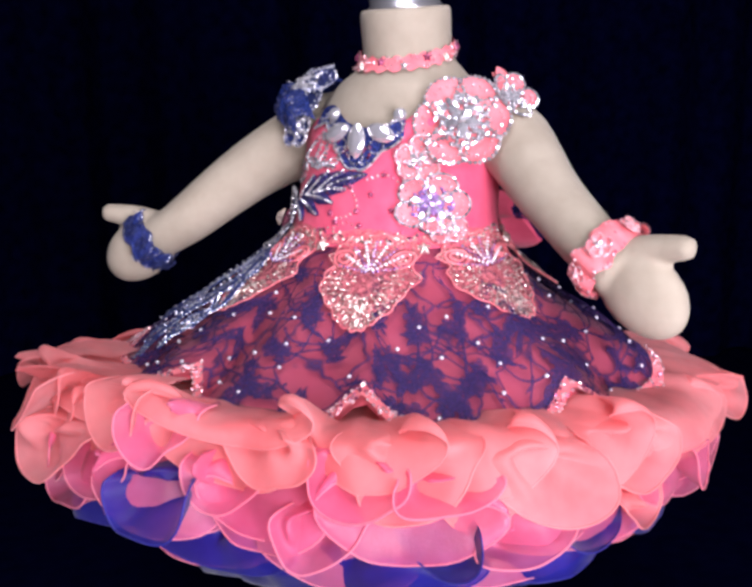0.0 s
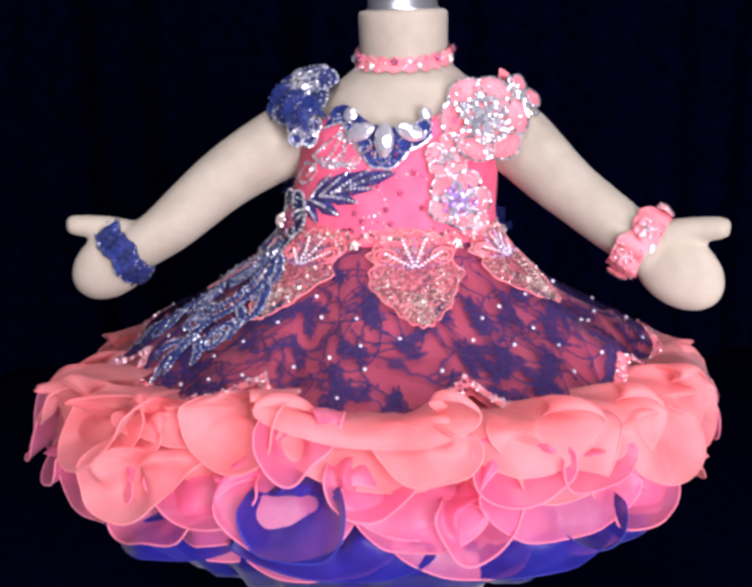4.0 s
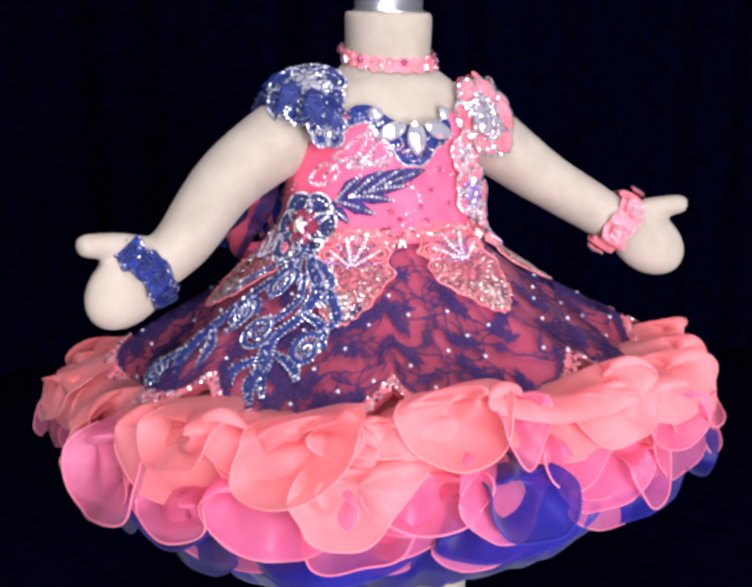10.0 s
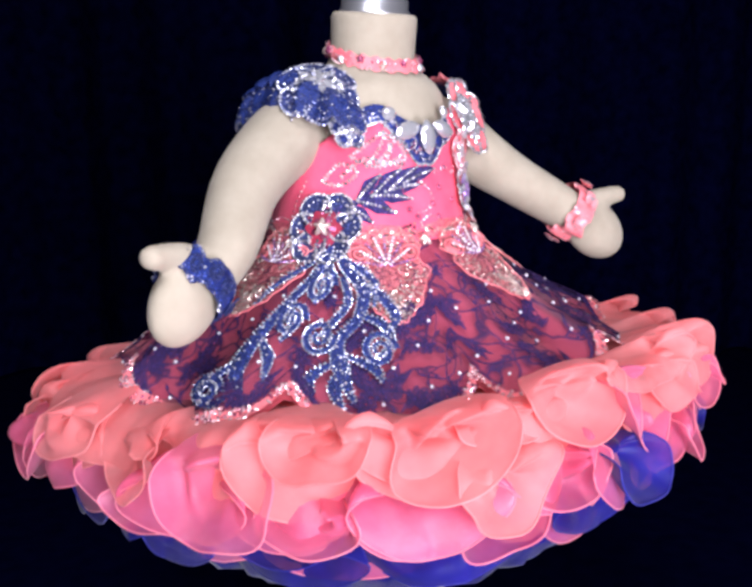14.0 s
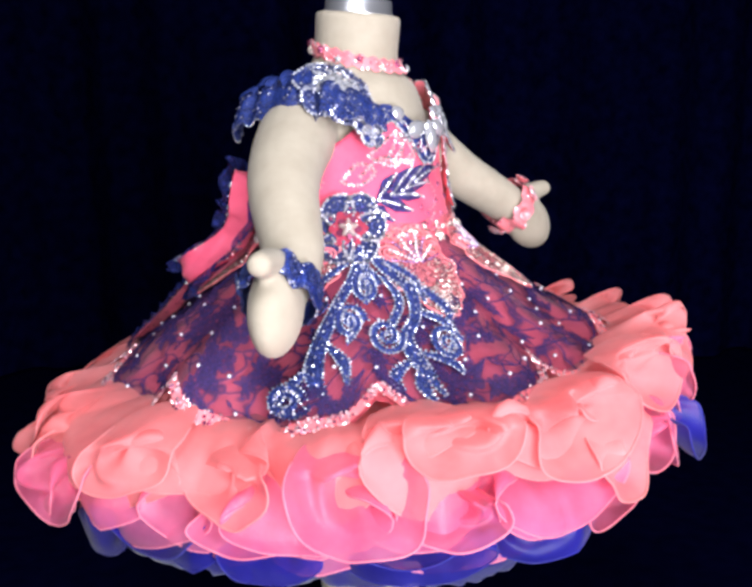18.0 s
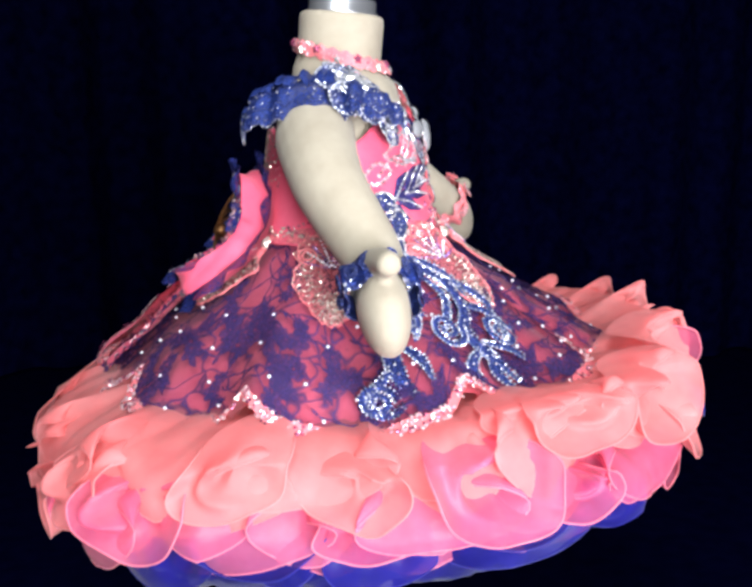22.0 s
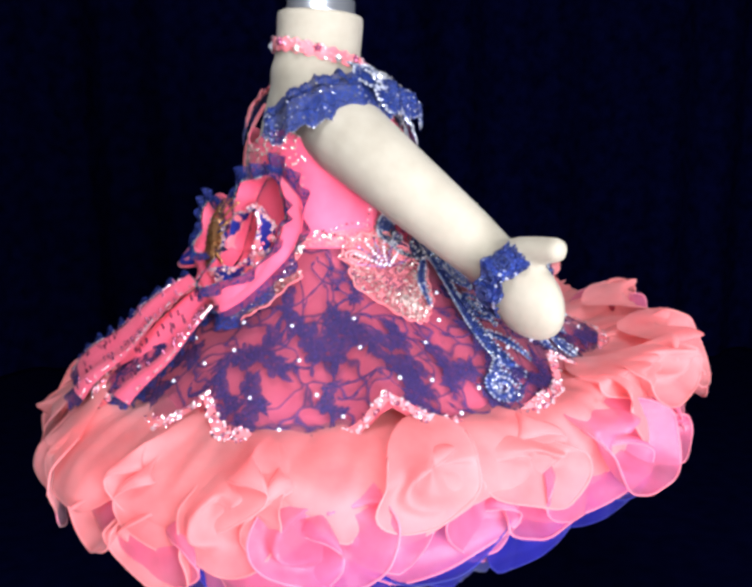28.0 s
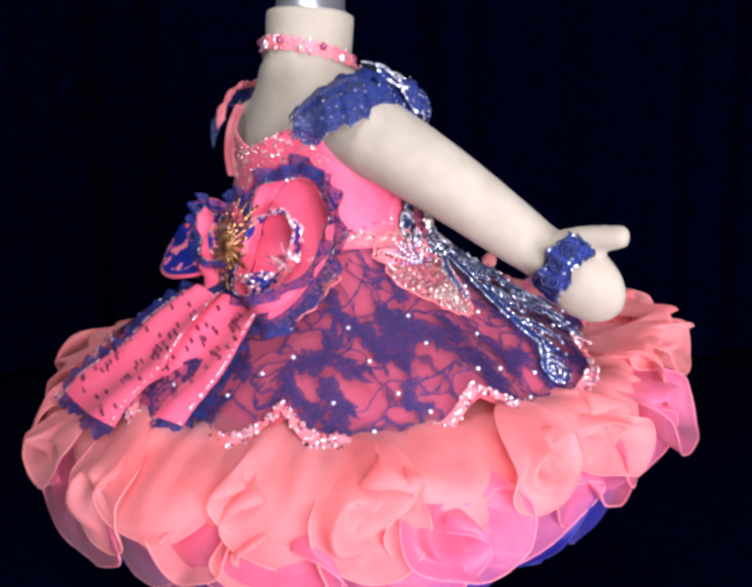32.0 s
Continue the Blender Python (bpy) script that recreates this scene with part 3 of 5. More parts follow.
def ruffled_skirt(dress):
    rng = random.Random(5)
    bm = bmesh.new()
    core = [(0.08, 0.462), (0.13, 0.418), (0.165, 0.386), (0.190, 0.360), (0.190, 0.335), (0.17, 0.305), (0.12, 0.285), (0.10, 0.290)]

    def petticoat(u, v):
        x = v * (len(core) - 1)
        k = min(int(x), len(core) - 2)
        r, z = (p + (q - p) * (x - k) for p, q in zip(core[k], core[k + 1]))
        t = 2 * math.pi * u
        return hang(Vector((r * math.cos(t), r * math.sin(t), z + 0.004 * math.sin(24 * t))))
    sheet(bm, petticoat, 144, 28, closed=True)
    part("petticoat", bm, "lining", dress, "gathered coral petticoat")
    tier = functools.partial(ruffle_tier, parent=dress, rng=rng)
    tier("upper_ruffle", mat="coral", label="coral organza ruffle under the lace", inner=(0.165, 0.398), shoulder=(0.234, 0.396), reach=0.272, folds=[(d + 9, z - 0.001, 1.0 * h) for d, z, h in UPPER], loop=1.2)
    tier("middle_ruffle", mat="coral", label="coral organza ruffle", inner=(0.165, 0.390), shoulder=(0.236, 0.382), reach=0.268, folds=between(UPPER, -0.014, 1.0), loop=1.0)
    tier("lower_ruffle", mat="pink", label="pink crystal organza ruffle", inner=(0.175, 0.372), shoulder=(0.240, 0.364), reach=0.280, folds=[(d + 8, z + 0.002, 1.15 * h) for d, z, h in LOWER], loop=1.2)
    tier("lower_ruffle", mat="pink", label="pink crystal organza ruffle", inner=(0.178, 0.360), shoulder=(0.236, 0.350), reach=0.268, folds=between(LOWER, -0.010, 1.05), loop=1.0)
    tier("lowest_ruffle", mat="pink", label="pink crystal organza ruffle", inner=(0.170, 0.338), shoulder=(0.214, 0.330), reach=0.246, folds=[(d, z - 0.010, 1.1 * h) for d, z, h in LOWEST], loop=1.0)
    tier("blue_ruffle", mat="blue", label="royal blue organza ruffle at the hem", inner=(0.160, 0.335), shoulder=(0.236, 0.326), reach=0.258, folds=[(d, z - 0.010, 1.0 * h) for d, z, h in BLUE], loop=0.6, wrinkle=0.012)
    # soft blue underskirt
    bm = bmesh.new()
    puff = [(0.150, 0.330), (0.205, 0.322), (0.236, 0.306), (0.240, 0.288), (0.222, 0.268), (0.185, 0.254), (0.140, 0.250), (0.085, 0.262), (0.070, 0.285)]

    def puffed(u, v):
        x = v * (len(puff) - 1)
        k = min(int(x), len(puff) - 2)
        r, z = (p + (q - p) * (x - k) for p, q in zip(puff[k], puff[k + 1]))
        t = 2 * math.pi * u
        full = math.sin(math.pi * v)
        big = noise.noise((2.6 * math.cos(t), 2.6 * math.sin(t), 3.0 * v))
        crease = abs(noise.noise((8 * math.cos(t), 8 * math.sin(t), 2.5 * v + 4))) - 0.2
        r += full * (0.026 * big - 0.034 * crease - 0.012 + 0.006 * noise.noise((22 * math.cos(t), 22 * math.sin(t), 4 * v)))
        return hang(Vector((r * math.cos(t), r * math.sin(t), z + full * 0.012 * big)))
    sheet(bm, puffed, 220, 40, closed=True)
    part("blue_petticoat", bm, "blue", dress, "puffed royal blue organza under the ruffles")
    for spec in CURLS:
        curl(dress, spec, rng)


# ---- bodice, lace skirt ----
def neckline(deg):
    """Height of the bodice's upper edge, by bearing; -90 is the front."""
    d = abs((deg + 90 + 180) % 360 - 180)
    table = [(0, 0.586), (18, 0.589), (42, 0.607), (56, 0.600), (78, 0.574), (98, 0.570), (120, 0.586), (140, 0.592), (160, 0.584), (180, 0.576)]
    return sum(lerp_table(table, d + k)[0] for k in (-8, -4, 0, 4, 8)) / 5


def hem(deg):
    """Height of the scalloped lace hem."""
    x = deg - 171 + 4 * math.sin(radians(2 * deg + 40)) + 3 * math.sin(radians(3 * deg))
    s = math.sin(radians(4.5 * x)) ** 2
    small = math.sin(radians(13.5 * x)) ** 2
    return 0.409 - 0.023 * s ** 0.45 - 0.004 * small + 0.009 * math.cos(radians(deg + 100))


def lace_point(deg, v, off=0.0):
    z = 0.502 + (hem(deg) - 0.502) * v
    p = surf(deg, z, 0.0015 + off)
    flute = 0.0045 * math.sin(radians(deg * 15 + 35)) * v * v + 0.005 * math.sin(radians(deg * 11 + 20 * math.sin(radians(3 * deg)))) * v ** 1.5
    return p + (flute + 0.0065 * v ** 4) * Vector((math.cos(radians(deg)), math.sin(radians(deg)), 0.6))


def lace_flowers(dress):
    """The figure of the lace: sprays of five-petalled flowers and leaves on winding stems, laid close on the net."""
    rng = random.Random(21)
    verts, faces = [], []

    def spot(d, v, x, y):
        """x metres sideways and y metres down from a place on the lace."""
        z = 0.502 + (hem(d) - 0.502) * v
        r = max(0.05, math.hypot(*surf(d, z).xy))
        vv = min(0.985, max(0.02, v + y / 0.155))
        return lace_point(d + math.degrees(x / r), vv, 0.0009)

    def fan(d, v, ring):
        k = len(verts)
        verts.extend(spot(d, v, x, y) for x, y in ring)
        faces.append(tuple(range(k, k + len(ring))))

    def flower(d, v, x, y, r, a0):
        for i in range(5):
            a = a0 + 2 * math.pi * i / 5
            c, q = math.cos(a), math.sin(a)
            ring = []
            for j in range(9):
                t = 2 * math.pi * j / 9
                m, w = r * (0.56 + 0.50 * math.cos(t)), r * 0.40 * math.sin(t) * (1 + 0.25 * math.cos(t))
                ring.append((x + c * m - q * w, y + q * m + c * w))
            fan(d, v, ring)

    def leaf(d, v, x, y, a, length, wide):
        c, q = math.cos(a), math.sin(a)
        side = [(0.0, 0.0), (0.25, 0.8), (0.5, 1.0), (0.8, 0.55), (1.0, 0.0), (0.75, -0.5), (0.5, -0.9), (0.25, -0.75)]
        fan(d, v, [(x + length * m * c - wide * w * q, y + length * m * q + wide * w * c) for m, w in side])

    def stem(d, v, x, y, a, length, bend, wide):
        pts, step = [], length / 14
        for i in range(15):
            pts.append((x, y, a))
            x, y, a = x + step * math.cos(a), y + step * math.sin(a), a + bend * step + rng.uniform(-0.22, 0.22)
        k = len(verts)
        for px, py, pa in pts:
            verts.append(spot(d, v, px - wide * math.sin(pa), py + wide * math.cos(pa)))
            verts.append(spot(d, v, px + wide * math.sin(pa), py - wide * math.cos(pa)))
        for i in range(14):
            faces.append((k + 2 * i, k + 2 * i + 1, k + 2 * i + 3, k + 2 * i + 2))
        return pts
    places = []
    for i in range(900):
        d, v = 360 * rng.random(), 0.22 + 0.72 * rng.random() ** 0.8
        p = lace_point(d, v)
        if len(places) < 84 and all((p - q).length > 0.029 for q in places):
            places.append(p)
            size = rng.uniform(0.8, 1.25) * (0.7 + 0.4 * v)
            a0 = rng.uniform(0, 6.28)
            for k in range(rng.choice((2, 3, 3, 4))):
                a = a0 + 2.1 * k + rng.uniform(-0.5, 0.5)
                m = (0.0 if k == 0 else 0.0125) * size
                flower(d, v, m * math.cos(a), m * math.sin(a), rng.uniform(0.0066, 0.0096) * size, a)
                for j in range(rng.choice((1, 2, 3))):
                    leaf(d, v, 1.25 * m * math.cos(a), 1.25 * m * math.sin(a), a + rng.uniform(-1.3, 1.3), rng.uniform(0.008, 0.014) * size, 0.0024 * size)
            for j in range(2):
                way = rng.uniform(0, 6.28)
                pts = stem(d, v, 0.0, 0.0, way, rng.uniform(0.040, 0.075), rng.choice((-1, 1)) * rng.uniform(12, 40), 0.00085)
                for k in (5, 10, 14):
                    leaf(d, v, pts[k][0], pts[k][1], pts[k][2] + rng.uniform(-1.2, 1.2), rng.uniform(0.004, 0.010), rng.uniform(0.0011, 0.0020))
    raw_part("lace_figure", verts, faces, "lace_figure", dress, "dense navy flower sprays woven into the lace", "stuff", smooth=True)


def bodice(dress):
    bm = bmesh.new()
    sheet(bm, lambda u, v: surf(360 * u, 0.498 + (neckline(360 * u) - 0.498) * v, 0.0022), 120, 16, closed=True)
    ob = part("bodice", bm, "satin", dress, "coral pink satin bodice")
    so = ob.modifiers.new("thickness", "SOLIDIFY")
    so.thickness, so.offset = 0.0012, 1.0
    bm = bmesh.new()
    sheet(bm, lambda u, v: lace_point(360 * u, 1.03 * v, -0.006), 160, 14, closed=True)
    part("underskirt", bm, "lining", dress, "coral underskirt seen through the lace")
    bm = bmesh.new()
    sheet(bm, lambda u, v: lace_point(360 * u, v), 360, 22, closed=True)
    part("lace_overskirt", bm, "net", dress, "sheer navy floral lace overskirt with scalloped hem")
    lace_flowers(dress)
    # sequin trim on the hem
    bm = bmesh.new()
    sheet(bm, lambda u, v: lace_point(360 * u, 0.962 + 0.066 * v, 0.0012), 720, 2, closed=True)
    trim = part("hem_trim", bm, "pink_lace", dress, "pink sequin trim along the scalloped hem")
    rng = random.Random(11)
    light, dark = [], []
    for i in range(2300):
        d = 360 * rng.random()
        p = lace_point(d, 0.955 + 0.08 * rng.random(), 0.002)
        n = surf_normal(d, 0.41) + Vector((rng.uniform(-0.5, 0.5), rng.uniform(-0.5, 0.5), rng.uniform(-0.3, 0.6)))
        (dark if rng.random() < 0.22 else light).append((p, n, rng.uniform(0.0010, 0.0018)))
    gems("sequin_work", light, "pink_stone", trim)
    gems("dark_sequin_work", dark, "dark_stone", trim)
    # pearls scattered over the lace
    rng = random.Random(3)
    done = []
    me = None
    for i in range(900):
        d, v = 360 * rng.random(), rng.uniform(0.35, 0.93)
        p = lace_point(d, v, 0.0004)
        if all((p - q).length > 0.022 for q in done) and len(done) < 95:
            done.append(p)
            if me is None:
                bm = bmesh.new()
                bmesh.ops.create_icosphere(bm, subdivisions=2, radius=0.0016)
                ob = part("pearl", bm, "dim_pearl", dress)
                me = ob.data
            else:
                ob = new("pearl", me)
                ob.parent = dress
            ob.location = p


# ---- flowers and beadwork ----
def blossom(parent, name, centre, out, up, radius, petals, cloth_mat, bead_mat, heart, label, lift=0.25, bead=0.0013, turn=0.0, scatter=0, on=None):
    """A stitched blossom: dished petals edged with beads round a jewelled heart. on: bearing and height of a place on the cloth that it follows."""
    out = Vector(out).normalized()
    up = Vector(up)
    up = (up - out * up.dot(out)).normalized()
    side = up.cross(out)
    centre = Vector(centre)
    if on:
        reach = math.hypot(*surf(*on).xy)
        rise_z = surf_frame(*on)[1].z

    def place(x, y, h):
        if on:
            return surf(on[0] + math.degrees(x / reach), on[1] + y * rise_z, 0.004 + h)
        return centre + side * x + up * y + out * h

    bm = bmesh.new()
    spots = []
    for k in range(petals):
        a0 = 2 * math.pi * k / petals + turn
        cy, cx = math.cos(a0), math.sin(a0)

        def at(u, v):
            t = 2 * math.pi * u
            q = radius * (0.56 + 0.46 * math.cos(t) * v)
            w = radius * 0.43 * math.sin(t) * v * (1 + 0.20 * math.cos(t)) * (1 + 0.05 * math.cos(6 * t))
            rise = radius * (lift * (q / radius) ** 2 - 0.10 * (1 - v * v)) + 0.0025 + 0.0012 * (k % 2)
            return place(cx * q + cy * w, cy * q - cx * w, rise)
        rows = sheet(bm, at, 20, 4, closed=True)
        for ring, step in ((0.97, 30), (0.62, 12)):
            for i in range(step):
                p = at(i / step, ring)
                spots.append((p + out * 0.0008, out + 0.4 * (p - centre).normalized() + 0.5 * Vector((math.sin(9.1 * i + k), math.sin(6.3 * i), math.cos(7.7 * i + k))), bead if ring > 0.9 else 0.7 * bead))
    ob = part(name, bm, cloth_mat, parent, label)
    gems("bead_edging", spots, bead_mat, ob)
    rng = random.Random(int(1e4 * abs(centre.x + centre.z)))
    cr = []
    for k in range(5):
        a0 = 2 * math.pi * k / 5 + 0.4
        d = math.cos(a0) * up + math.sin(a0) * side
        cr.append((place(math.sin(a0) * radius * 0.24, math.cos(a0) * radius * 0.24, 0.0045), out + 0.5 * d, radius * 0.125, d, 1.5))
    cr.append((place(0, 0, 0.006), out, radius * 0.11))
    for i in range(16 + int(petals * scatter)):
        a0, q = 2 * math.pi * rng.random(), radius * math.sqrt(rng.uniform(0.10, 0.34))
        cr.append((place(q * math.sin(a0), q * math.cos(a0), 0.0035 + lift * q * q / radius), out + 0.5 * Vector((rng.uniform(-1, 1), rng.uniform(-1, 1), rng.uniform(-1, 1))), bead * rng.uniform(0.7, 1.15)))
    gems("jewelled_heart", cr, heart, ob)
    return ob


def on_body(deg, z, off=0.003):
    u, v, n = surf_frame(deg, z)
    return surf(deg, z, off), u, v, n


def ribbon(bm, path, widths, off=0.0025):
    """A flat corded strip on the cloth along a path of (bearing, height)."""
    pts = smooth_path([(a, b, 0) for a, b in path], 8 * (len(path) - 1))
    n = len(pts) - 1
    rows, left, right = [], [], []
    for i, p in enumerate(pts):
        q = pts[min(i + 1, n)] - pts[max(i - 1, 0)]
        c = surf(p.x, p.y, off)
        c2 = surf(p.x + 0.02 * q.x, p.y + 0.02 * q.y, off)
        nrm = surf_normal(p.x, p.y)
        d = (c2 - c).normalized()
        e = nrm.cross(d)
        w = lerp_table([(k / (len(widths) - 1), x) for k, x in enumerate(widths)], i / n)[0]
        l, r = c + e * w, c - e * w
        rows.append([bm.verts.new(l), bm.verts.new(c + nrm * (0.35 * w + 0.0008)), bm.verts.new(r)])
        left.append((l, nrm))
        right.append((r, nrm))
    for a, b in zip(rows, rows[1:]):
        for j in (0, 1):
            bm.faces.new((a[j], a[j + 1], b[j + 1], b[j]))
    return left, right


def strung(line, gap, r, lift=0.001):
    """Beads at even steps along a line of (place, outward)."""
    spots, left = [], 0.0
    for (p, n), (q, _) in zip(line, line[1:]):
        seg = (q - p).length
        while left <= seg:
            k = len(spots) + 7.3 * p.x
            spots.append((p + (q - p) * (left / max(seg, 1e-9)) + n * lift, n + Vector((0.45 * math.sin(12.9 * k), 0.45 * math.sin(7.7 * k + 1), 0.45 * math.sin(5.3 * k + 2))), r))
            left += gap
        left -= seg
    return spots


def motif(dress, deg, rng):
    """A fan of rose beads that hangs from the waist: a butterfly top and a pointed, scalloped body."""
    bm = bmesh.new()
    c, u, v, n = on_body(deg, 0.470)

    def outline(a):
        # butterfly wings above, a drawn-out point below
        y = 0.011 + 0.043 * math.cos(a)
        x = 0.038 * math.sin(a) * (1 + 0.05 * math.sin(9 * a)) * (1 - 0.42 * max(0, -math.cos(a)) ** 1.3)
        x *= 1 - 0.20 * math.exp(-((y - 0.020) / 0.006) ** 2)
        return x, y

    def at(a, k):
        x, y = outline(2 * math.pi * a)
        x, y = x * k, 0.004 + (y - 0.004) * k
        z = 0.470 + y * 0.72
        r = math.hypot(*surf(deg, z).xy)
        return surf(deg + math.degrees(x / r), z, 0.0042 + 0.001 * math.sin(14 * k))
    rows = sheet(bm, at, 56, 6, closed=True)
    bmesh.ops.remove_doubles(bm, verts=[q[0] for q in rows], dist=1e-4)
    ob = part("beaded_motif", bm, "rose_lace", dress, "rose pink beaded lace fan below the waist")
    spots, dark, white = [], [], []
    jit = lambda w: Vector((rng.uniform(-w, w), rng.uniform(-w, w), rng.uniform(-w, w)))
    # rays of beads, denser towards the point, and two scalloped rings
    for i in range(46):
        a = (i + 0.5) / 46
        low = 0.5 - 0.5 * math.cos(2 * math.pi * a)
        k = 0.30 if i % 2 else 0.52
        while k < 0.93:
            if rng.random() < 0.35 + 0.65 * low:
                spots.append((at(a + rng.uniform(-0.004, 0.004), k) + n * 0.001, n + jit(0.6), rng.uniform(0.0008, 0.0014)))
            k += 0.062
    for k, step in ((0.97, 70), (0.66, 40)):
        for i in range(step):
            spots.append((at(i / step, k * (1 + 0.04 * math.sin(i * 1.9))) + n * 0.001, n + jit(0.5), rng.uniform(0.0007, 0.0011)))
    cord = bmesh.new()
    tube(cord, [at(i / 90, 1.0 + 0.035 * math.sin(i * 1.4)) for i in range(90)], 0.0007, 6, closed=True)
    part("corded_outline", cord, "pink_lace", ob)
    for sgn in (-1, 1):
        for ring in (0.007, 0.004):
            cord = bmesh.new()
            path = []
            for i in range(24):
                t = 2 * math.pi * i / 24
                z = 0.489 + ring * 0.8 * math.sin(t)
                r = math.hypot(*surf(deg, z).xy)
                path.append(surf(deg + math.degrees((sgn * 0.022 + ring * 1.2 * math.cos(t)) / r), z, 0.0062))
            tube(cord, path, 0.0010, 6, closed=True)
            part("corded_loop", cord, "pink_lace", ob)
    for k in range(9):
        a = radians(-80 + 20 * k)
        for j in range(8):
            m = 0.003 + 0.0030 * j
            z = 0.480 + m * math.cos(a) * 0.9
            r = math.hypot(*surf(deg, z).xy)
            p = surf(deg + math.degrees(m * math.sin(a) / r), z, 0.0068)
            (white if k % 2 else dark).append((p, n + jit(0.4), 0.0014 if k % 2 else 0.0012))
    gems("rose_beading", spots, "rose_stone", ob)
    gems("plum_beading", dark, "violet_stone", ob)
    gems("white_beading", white, "pearl", ob)


def little_star(parent, p, n, up, r, mat="pearl"):
    """A five-petalled bead."""
    n = Vector(n).normalized()
    up = (Vector(up) - n * Vector(up).dot(n)).normalized()
    side = up.cross(n)
    bm = bmesh.new()

    def at(u, v):
        a = 2 * math.pi * u
        q = r * (0.74 + 0.26 * math.cos(5 * a)) * math.sin(v * math.pi / 2)
        return p + q * (math.cos(a) * up + math.sin(a) * side) + n * (0.45 * r * math.cos(v * math.pi / 2) * (1 + 0.5 * (v < 0.3)))
    rows = sheet(bm, at, 20, 4, closed=True)
    bmesh.ops.remove_doubles(bm, verts=[q[0] for q in rows], dist=1e-5)
    return part("star_bead", bm, mat, parent)


def marquise(name, parent, spot, label):
    """A drop-shaped stone, pointed at both ends, with a flat table and rows of facets."""
    p, n, r, along, ratio = (*spot, spot[1].orthogonal(), 1.0) if len(spot) == 3 else spot
    n = Vector(n).normalized()
    u = (Vector(along) - n * Vector(along).dot(n)).normalized()
    w = n.cross(u)
    verts, faces = [], []
    rings = ((1.0, 0.0), (0.94, 0.20), (0.70, 0.46), (0.36, 0.58))
    for i, (k, h) in enumerate(rings):
        for j in range(14):
            t = 2 * math.pi * (j + 0.5 * (i % 2)) / 14
            y = math.sin(t) * (abs(math.sin(t)) ** 0.35 if ratio > 1.2 else 1.0)
            verts.append(p + r * k * (ratio * math.cos(t) * u + y * w) + r * h * n)
    for i in range(3):
        for j in range(14):
            a, b, c, d = i * 14 + j, i * 14 + (j + 1) % 14, (i + 1) * 14 + (j + 1) % 14, (i + 1) * 14 + j
            faces += [(a, b, d), (b, c, d)]
    verts.append(p + r * 0.66 * n)
    faces += [(42 + j, 42 + (j + 1) % 14, 56) for j in range(14)]
    return raw_part(name, verts, faces, "crystal", parent, label)


